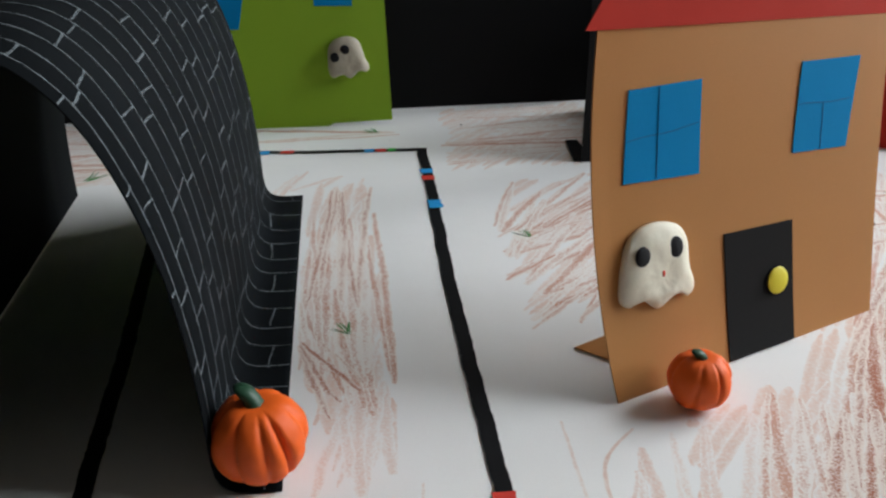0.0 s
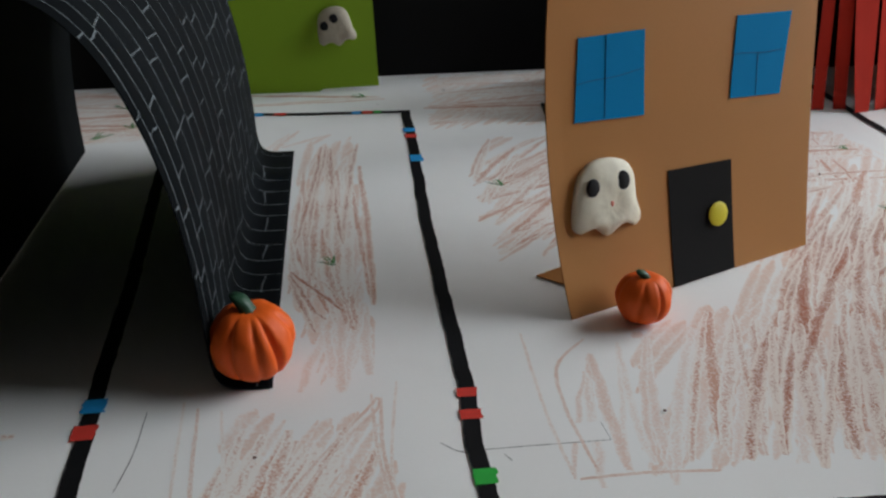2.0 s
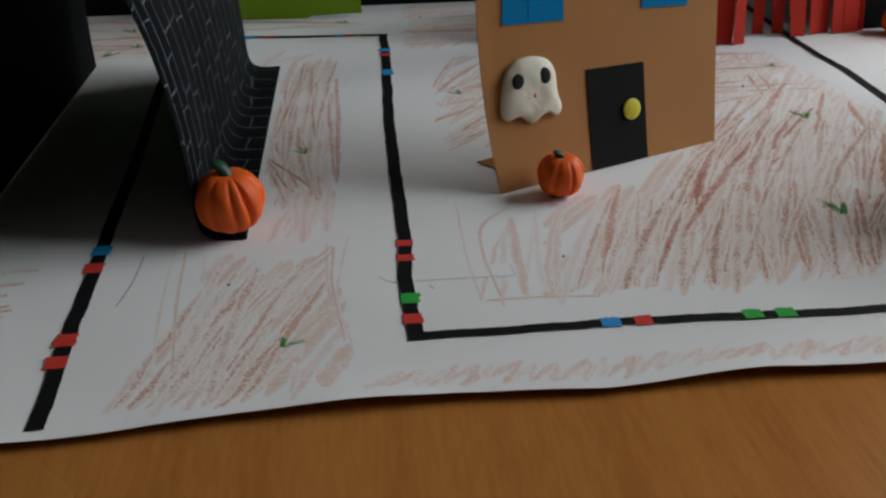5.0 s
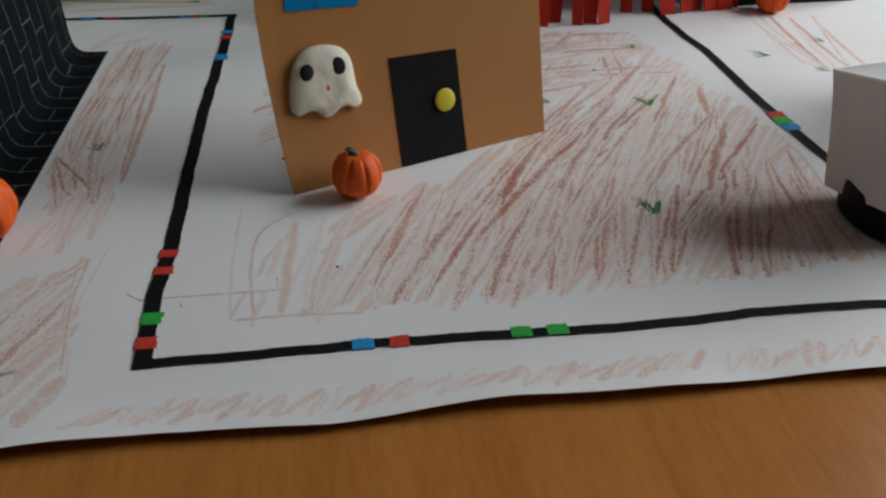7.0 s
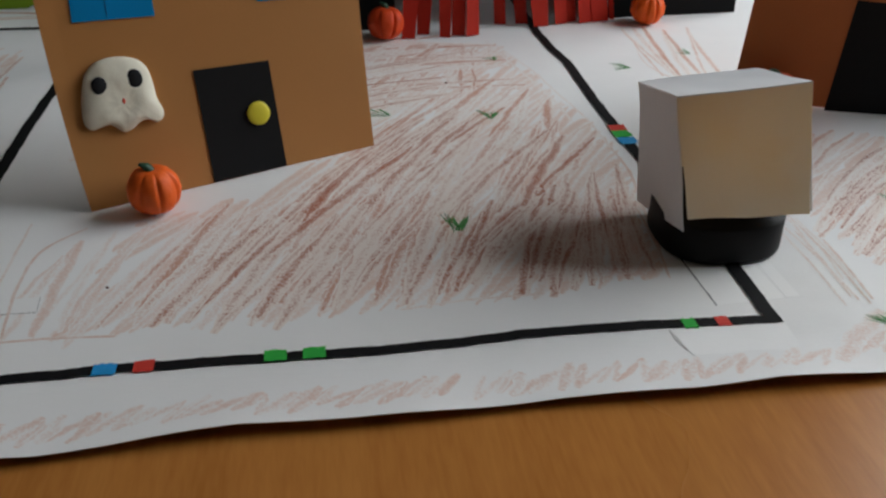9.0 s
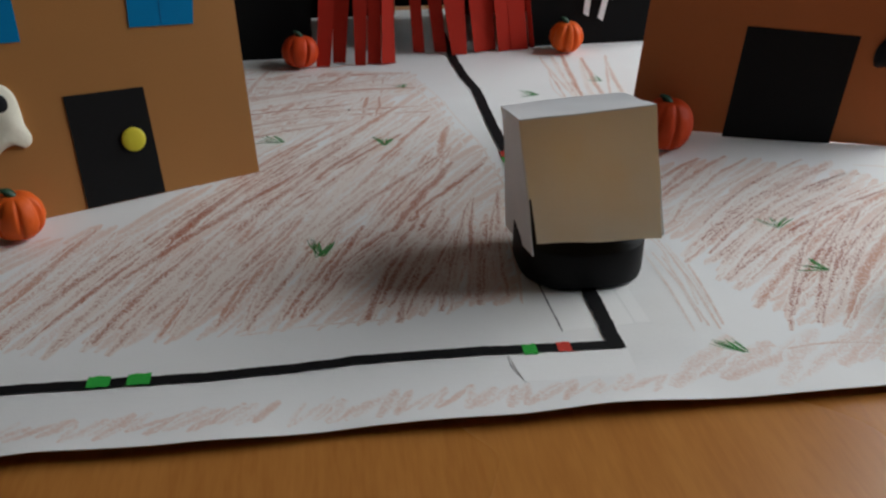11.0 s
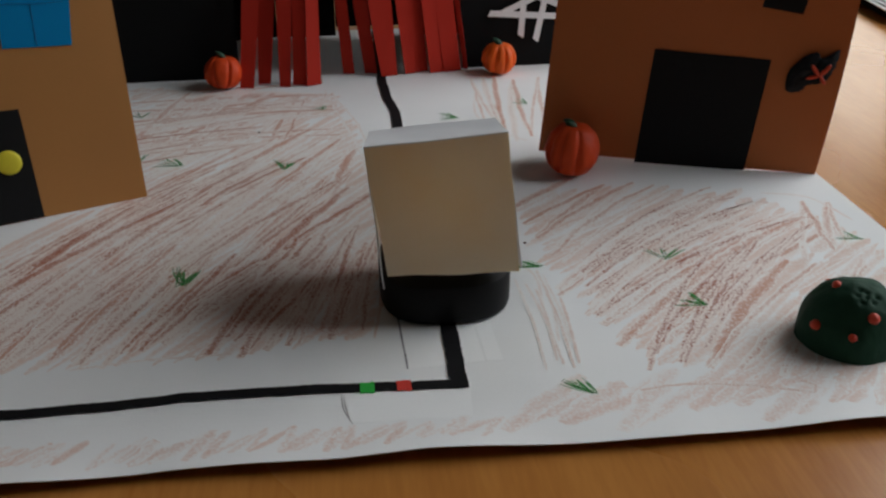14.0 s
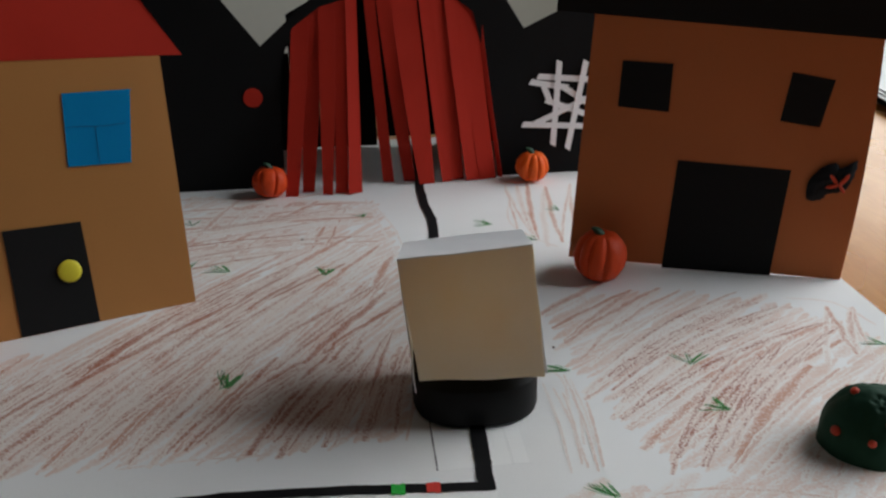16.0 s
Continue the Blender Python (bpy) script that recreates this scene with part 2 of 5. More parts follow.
def thing(name, label, category, m=None, group=""):
    ob = new(name)
    ob.empty_display_size = 0.01
    if m is not None:
        ob.matrix_world = m
    return tagged(ob, label, category, group)


def box(bm, x0, x1, y0, y1, z0, z1, bevel=0.0):
    g = bmesh.ops.create_cube(bm, size=1.0, matrix=Matrix.LocRotScale(((x0 + x1) / 2, (y0 + y1) / 2, (z0 + z1) / 2), None, (x1 - x0, y1 - y0, z1 - z0)))
    if bevel:
        es = list({e for v in g["verts"] for e in v.link_edges})
        bmesh.ops.bevel(bm, geom=es, offset=bevel, segments=2, affect="EDGES")
    return bm


def flat_card(points, thick=0.0004, depth=0.0):
    """A cut piece of card: an outline in (x, z), its front at y = depth, its back behind that."""
    bm = bmesh.new()
    f = bm.faces.new([bm.verts.new((x, depth, z)) for x, z in points])
    r = bmesh.ops.extrude_face_region(bm, geom=[f])
    bmesh.ops.translate(bm, verts=[v for v in r["geom"] if isinstance(v, bmesh.types.BMVert)], vec=(0, thick, 0))
    return bm


def bent_card(fn, nu, nv, thick=0.0004):
    """A sheet of card that follows fn(s, t) -> place, given thickness along its normals."""
    bm = bmesh.new()
    P = [[Vector(fn(i / nu, j / nv)) for j in range(nv + 1)] for i in range(nu + 1)]
    front = [[bm.verts.new(p) for p in row] for row in P]
    back = []
    for i in range(nu + 1):
        row = []
        for j in range(nv + 1):
            du = P[min(i + 1, nu)][j] - P[max(i - 1, 0)][j]
            dv = P[i][min(j + 1, nv)] - P[i][max(j - 1, 0)]
            n = du.cross(dv)
            n.normalize()
            row.append(bm.verts.new(P[i][j] - n * thick))
        back.append(row)
    for i in range(nu):
        for j in range(nv):
            bm.faces.new((front[i][j], front[i + 1][j], front[i + 1][j + 1], front[i][j + 1]))
            bm.faces.new((back[i][j], back[i][j + 1], back[i + 1][j + 1], back[i + 1][j]))
    for i in range(nu):
        bm.faces.new((front[i][0], back[i][0], back[i + 1][0], front[i + 1][0]))
        bm.faces.new((front[i][nv], front[i + 1][nv], back[i + 1][nv], back[i][nv]))
    for j in range(nv):
        bm.faces.new((front[0][j], front[0][j + 1], back[0][j + 1], back[0][j]))
        bm.faces.new((front[nu][j], back[nu][j], back[nu][j + 1], front[nu][j + 1]))
    return bm


def ribbon(bm, pts, width, lift, taper=0.0, rough=0.0, rng=random):
    """A flat stroke along places (x, y, z), laid with its width across the direction in the ground plane."""
    n = len(pts)
    prev = None
    uv = bm.loops.layers.uv.verify()
    for i, p in enumerate(pts):
        a, b = pts[max(i - 1, 0)], pts[min(i + 1, n - 1)]
        d = Vector((b[0] - a[0], b[1] - a[1], 0))
        if d.length < 1e-9:
            d = Vector((1, 0, 0))
        d.normalize()
        s = i / (n - 1)
        w = width * (1 - taper * abs(2 * s - 1) ** 3) * 0.5
        wl, wr = (w * (1 + rng.uniform(-rough, rough)) for _ in "ab")
        v = [bm.verts.new((p[0] - d.y * wl, p[1] + d.x * wl, p[2] + lift)), bm.verts.new((p[0] + d.y * wr, p[1] - d.x * wr, p[2] + lift))]
        if prev:
            f = bm.faces.new((prev[0], prev[1], v[1], v[0]))
            for l, c in zip(f.loops, ((0, 0), (1, 0), (1, 1), (0, 1))):
                l[uv].uv = c
        prev = v
    return bm


def polyline(pts, step):
    """Points along a line of corners, evenly spaced."""
    out = []
    for (x0, y0), (x1, y1) in zip(pts, pts[1:]):
        n = max(1, round(math.hypot(x1 - x0, y1 - y0) / step))
        out += [(x0 + (x1 - x0) * i / n, y0 + (y1 - y0) * i / n) for i in range(n)]
    return out + [pts[-1]]


def smooth_loop(pts, per=6, closed=True):
    """A rounded line through the points (Catmull-Rom)."""
    n, out = len(pts), []
    for i in range(n if closed else n - 1):
        get = (lambda k: pts[k % n]) if closed else (lambda k: pts[min(max(k, 0), n - 1)])
        p0, p1, p2, p3 = (Vector(get(i + k)) for k in (-1, 0, 1, 2))
        for k in range(per):
            t = k / per
            out.append(0.5 * (2 * p1 + (p2 - p0) * t + (2 * p0 - 5 * p1 + 4 * p2 - p3) * t * t + (3 * p1 - p0 - 3 * p2 + p3) * t ** 3))
    if not closed:
        out.append(Vector(pts[-1]))
    return out


def blob(bm, centre, radii, mi=0, seg=20, rings=12, rot=None):
    m = Matrix.Translation(centre) @ (rot or Matrix()) @ Matrix.Diagonal((*radii, 1))
    g = bmesh.ops.create_uvsphere(bm, u_segments=seg, v_segments=rings, radius=1.0, matrix=m)
    for f in {f for v in g["verts"] for f in v.link_faces}:
        f.material_index = mi
    return g["verts"]


# ---------------------------------------------------------------- room
TOP = -0.0006       # the tabletop
T = 0.12
structure("floor", box(bmesh.new(), RX0 - T, RX1 + T, RY0 - T, RY1 + T, RZ0 - T, RZ0), M["floor"], "plain grey floor of the room")
# out of view; its grey tone sets the fill light from above
structure("ceiling", box(bmesh.new(), RX0 - T, RX1 + T, RY0 - T, RY1 + T, RZ1, RZ1 + T), M["ceiling"], "plain unseen ceiling, toned to set the bounced light")
# out of view; warm tone acts as a reflector for the shadows
structure("wall_west", box(bmesh.new(), RX0 - T, RX0, RY0, RY1, RZ0, RZ1), M["plaster_mid"], "plain unseen wall, cream to bounce warm light")
# added close by and nearly black to block light from the front
structure("wall_south", box(bmesh.new(), RX0 - T, RX1 + T, RY0 - T, RY0, RZ0, RZ1), M["dark_wall"], "plain unseen wall, added close and dark to block light")
# one wall in two tones: the dark upper part keeps bounced light low
structure("wall_north", box(bmesh.new(), RX0 - T, RX1 + T, RY1, RY1 + T, 0.75, RZ1), M["plaster"], "plain upper wall behind the table, darkened to bounce little light")
structure("wall_north_low", box(bmesh.new(), RX0 - T, RX1 + T, RY1 - 0.004, RY1 + T, RZ0, 0.75), M["plaster_light"], "light cream lower part of the wall behind the table")
bm = bmesh.new()
(wa, wb, wz0, wz1, _, _), (wc, wd, wz2, wz3, _, _) = WINDOWS
for a in ((RY0, wa, RZ0, RZ1), (wb, wc, RZ0, RZ1), (wd, RY1, RZ0, RZ1), (wa, wb, RZ0, wz0), (wa, wb, wz1, RZ1), (wc, wd, RZ0, wz2), (wc, wd, wz3, RZ1)):
    box(bm, RX1, RX1 + T, *a)
# out of view; near-black so that it bounces hardly any light
structure("wall_east", bm, M["plaster"], "unseen wall with two window openings, darkened to bounce little light")

table = thing("table", "beech wooden table under the drawing sheet", "table", pose(0.2, 0.35, RZ0))
bm = box(bmesh.new(), -0.95, 0.72, -0.85, 0.40, TOP - RZ0 - 0.028, TOP - RZ0, 0.003)
part("tabletop", bm, M["wood"], table, "orange-brown beech tabletop with a satin varnish")
for x in (-0.86, 0.63):
    for y in (-0.76, 0.31):
        part("leg", box(bmesh.new(), x - 0.03, x + 0.03, y - 0.03, y + 0.03, 0, TOP - RZ0 - 0.0285, 0.003), M["wood"], table)

# ---------------------------------------------------------------- drawing sheet
SX0, SX1, SY1 = -0.186, 0.4085, 0.446
EDGE = ((-0.19, 0.043), (-0.046, 0.0540), (-0.018, 0.0575), (0.009, 0.0590), (0.036, 0.0600), (0.074, 0.0585), (0.099, 0.0605), (0.118, 0.0618), (0.143, 0.0608), (0.166, 0.0610), (0.190, 0.0618), (0.226, 0.0606), (0.245, 0.0612), (0.264, 0.0606), (0.298, 0.0598), (0.345, 0.0598), (0.41, 0.0590))


def edge_y(x):
    return float(np.interp(x, [e[0] for e in EDGE], [e[1] for e in EDGE]))


def sheet_z(x, y):
    """The paper lies flat but for its front edge, which curls up in waves."""
    k = max(0.0, 1 - (y - edge_y(x)) / 0.022)
    return 0.0024 * k * k * (1 + 0.22 * math.sin(x * 55 + 1.0) + 0.12 * math.sin(x * 131))


sheet = thing("drawing_sheet", "large white paper sheet with marker tracks and crayon drawing", "paper sheet")


def sheet_place(s, t):
    x = SX0 + (SX1 - SX0) * s
    y0 = edge_y(x)
    y = y0 + (SY1 - y0) * t ** 1.8
    return x, y, sheet_z(x, y)


part("paper", bent_card(sheet_place, 300, 84, 0.0002), M["paper"], sheet)


def lay(x, y, lift):
    """The height of a layer of wax: hardly off the flat paper, a little more on the curl."""
    z = sheet_z(x, y)
    return z + lift * (0.25 if z < 1e-6 else 1.0)


def on_sheet(pts):
    return [(x, y, sheet_z(x, y)) for x, y in pts]


def track(name, pts, width, seed, label="", lift=0.0003):
    r = random.Random(seed)
    line = polyline(pts, 0.0013)
    w = [(x + 0.0004 * noise.noise(Vector((x * 120, y * 120, seed))), y + 0.0004 * noise.noise(Vector((x * 120, y * 120, seed + 50)))) for x, y in line]
    part(name, ribbon(bmesh.new(), on_sheet(w), width, lift, rough=0.06, rng=r), M["marker"], sheet, label)


LINE = 0.0045
track("route_line", [(-0.0645, 0.0565), (-0.067, 0.088), (-0.0685, 0.132), (-0.0705, 0.165), (-0.0715, 0.205), (-0.0755, 0.267), (-0.079, 0.325), (-0.081, 0.381)], LINE, 1, "thick black marker line through the tunnel")
track("route_line", [(0.0300, 0.3755), (0.0300, 0.330), (0.0290, 0.302), (0.0280, 0.250), (0.0280, 0.190), (0.0285, 0.140), (0.0272, 0.118), (0.0285, 0.0862)], LINE, 2, "thick black marker line beside the tan house")
track("route_line", [(-0.0830, 0.3820), (-0.0420, 0.3810), (-0.030, 0.3795), (0.005, 0.3780), (0.0325, 0.3770)], 0.0040, 3, "black marker line at the far side", 0.00026)
track("route_line", [(0.0260, 0.0878), (0.056, 0.0882), (0.084, 0.0892), (0.125, 0.0885), (0.150, 0.0880), (0.171, 0.0885), (0.190, 0.0898), (0.210, 0.0900), (0.233, 0.0888), (0.2570, 0.0875)], 0.0038, 4, "long black marker line along the front", 0.00026)
track("route_line", [(0.2560, 0.0858), (0.2563, 0.098), (0.2566, 0.125), (0.2566, 0.148), (0.2548, 0.170), (0.2540, 0.197), (0.2536, 0.222), (0.2532, 0.245), (0.2538, 0.278), (0.2540, 0.294), (0.2516, 0.317), (0.2508, 0.340), (0.2512, 0.360), (0.2515, 0.400), (0.2525, 0.443)], LINE, 5, "thick black marker line leading into the castle gate")


def mark(colour, p, q, width, seed):
    """A coloured code patch across a marker line, from p to q along it."""
    r = random.Random(seed)
    line = [(p[0] + (q[0] - p[0]) * i / 6, p[1] + (q[1] - p[1]) * i / 6) for i in range(7)]
    part("colour_mark", ribbon(bmesh.new(), on_sheet(line), width, 0.0004, rough=0.14, rng=r), M["m_" + colour], sheet, colour + " marker patch")


for i, (c, y0, y1) in enumerate((("blue", 0.1485, 0.1425), ("red", 0.1375, 0.1315), ("red", 0.0985, 0.0925), ("red", 0.0880, 0.0825))):
    xm = -0.0692 if y0 > 0.12 else -0.0675
    mark(c, (xm, y0), (xm + 0.0002, y1), 0.0060, 10 + i)
for i, (c, y0, y1) in enumerate((("blue", 0.352, 0.347), ("red", 0.344, 0.339), ("blue", 0.317, 0.309), ("red", 0.1425, 0.1385), ("red", 0.1330, 0.1290), ("green", 0.1100, 0.1045), ("red", 0.0990, 0.0940))):
    xm = 0.0298 if y0 > 0.3 else 0.0282
    mark(c, (xm, y0), (xm, y1), 0.0056, 20 + i)
for i, (c, x0, x1) in enumerate((("blue", -0.046, -0.040), ("red", -0.035, -0.029), ("blue", 0.0035, 0.008), ("red", 0.0088, 0.0135), ("green", 0.0145, 0.0180))):
    ym = 0.3800 if x0 < 0 else 0.3778
    mark(c, (x0, ym), (x1, ym), 0.0042, 30 + i)
for i, (c, x0, x1) in enumerate((("blue", 0.0808, 0.0865), ("red", 0.0905, 0.0955), ("green", 0.1222, 0.1278), ("green", 0.1318, 0.1375), ("green", 0.2314, 0.2350), ("red", 0.2405, 0.2441))):
    ym = 0.0891 if x0 < 0.2 else 0.0884
    mark(c, (x0, ym), (x1, ym), 0.0046, 40 + i)
for i, (c, y0, y1) in enumerate((("red", 0.2200, 0.2145), ("green", 0.2145, 0.2085), ("blue", 0.2080, 0.2020), ("red", 0.1430, 0.1393), ("green", 0.1390, 0.1350), ("blue", 0.1347, 0.1303))):
    xm = 0.2538 if y0 > 0.18 else 0.2566
    mark(c, (xm, y0), (xm, y1), 0.0068 if y0 > 0.18 else 0.0058, 50 + i)


def patch(pts, label, stock="patch"):
    bm = bmesh.new()
    f = bm.faces.new([bm.verts.new((x, y, sheet_z(x, y) - 0.00003)) for x, y in pts])
    r = bmesh.ops.extrude_face_region(bm, geom=[f])
    bmesh.ops.translate(bm, verts=[v for v in r["geom"] if isinstance(v, bmesh.types.BMVert)], vec=(0, 0, 0.00007))
    part("paper_patch", bm, M[stock], sheet, label)


patch([(0.0225, 0.1175), (0.0610, 0.1175), (0.0602, 0.1248), (0.0225, 0.1240)], "small white strip glued over the line", "paper")
patch([(0.2440, 0.0960), (0.2640, 0.0968), (0.2630, 0.1240), (0.2432, 0.1225)], "white paper patch glued under the line")
patch([(0.2270, 0.0860), (0.2290, 0.0750), (0.2575, 0.0738), (0.2590, 0.0905), (0.2270, 0.0905)], "white paper patch glued under the corner")
patch([(0.2646, 0.0970), (0.2688, 0.0968), (0.2680, 0.1225), (0.2640, 0.1240)], "narrow white paper strip glued beside the line")


def inside_spans(poly, o, d):
    """Stretches of the line o + s * d inside an outline."""
    hits = []
    for (x0, y0), (x1, y1) in zip(poly, poly[1:] + poly[:1]):
        ex, ey = x1 - x0, y1 - y0
        den = d[0] * ey - d[1] * ex
        if abs(den) > 1e-12:
            k = (d[0] * (o[1] - y0) - d[1] * (o[0] - x0)) / den
            if 0 <= k < 1:
                s = ((x0 + k * ex - o[0]) * d[0] + (y0 + k * ey - o[1]) * d[1])
                hits.append(s)
    hits.sort()
    return list(zip(hits[::2], hits[1::2]))


def hatch(bm, poly, angle, narrow, wide, seed, reach=(0.03, 0.09), loose=0.006, skip=0.0):
    """Crayon strokes laid side by side across an outline; each stroke is an island of its own, with loose ends."""
    r = random.Random(seed)
    a = radians(angle)
    d, n = (math.cos(a), math.sin(a)), (-math.sin(a), math.cos(a))
    cs = [x * n[0] + y * n[1] for x, y in poly]
    c = min(cs)
    uv = bm.loops.layers.uv.verify()

    def at(s, k):
        k += 0.0016 * noise.noise(Vector((s * 22, k * 22, seed))) + 0.0004 * noise.noise(Vector((s * 110, k * 60, seed + 7)))
        x, y = d[0] * s + n[0] * k, d[1] * s + n[1] * k
        y = max(y, edge_y(x) + 0.0012)
        return x, y, lay(x, y, lift)

    while c < max(cs):
        w = r.uniform(narrow, wide)
        for s0, s1 in inside_spans(poly, (n[0] * (c + w / 2), n[1] * (c + w / 2)), d):
            p, end = s0 + r.uniform(-loose, loose * 0.5), s1 + r.uniform(-loose * 0.5, loose)
            while end - p > 0.004:
                q = min(end, p + r.uniform(*reach))
                lift = 0.00002 + r.uniform(0, 0.00002)
                m = max(3, int((q - p) / 0.003))
                prev = None
                if r.random() >= skip:
                    for k in range(m + 1):
                        t = k / m
                        s = p + (q - p) * t
                        thin = 0.5 * w * (0.25 + 0.75 * min(1.0, 8 * t, 8 * (1 - t)))
                        row = [bm.verts.new(at(s, c + w / 2 - thin)), bm.verts.new(at(s, c + w / 2 + thin))]
                        if prev:
                            f = bm.faces.new((prev[0], prev[1], row[1], row[0]))
                            for l, co in zip(f.loops, ((0, 0), (1, 0), (1, 1), (0, 1))):
                                l[uv].uv = co
                        prev = row
                p = q - r.uniform(-0.002, 0.001)
        c += w * r.uniform(0.9, 1.15)
    return bm


def laid_stroke(bm, pts, width, lift, taper, rough, rng):
    """A stroke of wax along places (x, y), four faces wide so that it follows the sheet's curl."""
    n, prev = len(pts), None
    uv = bm.loops.layers.uv.verify()
    for i, (x, y) in enumerate(pts):
        a, b = pts[max(i - 1, 0)], pts[min(i + 1, n - 1)]
        d = Vector((b[0] - a[0], b[1] - a[1]))
        if d.length < 1e-9:
            d = Vector((1, 0))
        d.normalize()
        half = width * (1 - taper * abs(2 * i / (n - 1) - 1) ** 3) * 0.5
        wl, wr = (half * (1 + rng.uniform(-rough, rough)) for _ in "ab")
        row = []
        for k in range(5):
            o = -wl + (wl + wr) * k / 4
            vx, vy = x + d.y * o, y - d.x * o
            vy = max(vy, edge_y(vx) + 0.0008)
            row.append(bm.verts.new((vx, vy, lay(vx, vy, lift))))
        if prev:
            for k in range(4):
                f = bm.faces.new((prev[k], prev[k + 1], row[k + 1], row[k]))
                for l, c in zip(f.loops, (k, k + 1, k + 1, k)):
                    l[uv].uv = (c / 4, 0.5)
        prev = row
    return bm


def along(pts, u):
    """The place at the share u of a line of corners."""
    run = [0.0]
    for a, b in zip(pts, pts[1:]):
        run.append(run[-1] + math.dist(a, b))
    return tuple(float(np.interp(u * run[-1], run, [p[k] for p in pts])) for k in (0, 1))


def scribble(bm, low, high, gap, width, seed, skip=0.08, bow=0.0, slip=0.006, lift=0.00006):
    """Crayon drawn to and fro between two guide lines, one island a pass; bow: how far each pass arches."""
    r = random.Random(seed)
    reach = max(math.dist(low[0], low[-1]), math.dist(high[0], high[-1]))
    n = max(2, int(2 * reach / gap))
    turn = along(low, 0.0)
    for k in range(n):
        u = min(1.0, max(0.0, (k + 1) / n + r.uniform(-0.7, 0.7) / n))
        x, y = along(low if k % 2 else high, u)
        a, b = turn, (x + r.uniform(-slip, slip) * 0.6, y + r.uniform(-slip, slip))
        turn = b
        if r.random() < skip:
            continue
        d = Vector((b[0] - a[0], b[1] - a[1]))
        if d.length < 0.004:
            continue
        side = Vector((-d.y, d.x)).normalized() * (bow * d.length + r.uniform(-0.02, 0.02) * d.length) * (1 if k % 2 else -1) * -1
        m, ph, pts = max(4, int(d.length / 0.0024)), r.uniform(0, 50), []
        for i in range(m + 1):
            t = i / m
            p = Vector(a) + d * t + side * 4 * t * (1 - t) * 0.5
            px = p.x + 0.0008 * noise.noise(Vector((t * 5, ph, 0))) + 0.0002 * noise.noise(Vector((t * 30, ph, 3)))
            pts.append((px, max(p.y + 0.0008 * noise.noise(Vector((t * 5, ph, 9))), edge_y(px) + 0.0020)))
        laid_stroke(bm, pts, width * r.uniform(0.75, 1.7), lift + 0.00002 * r.random(), 0.45, 0.22, r)
    return bm


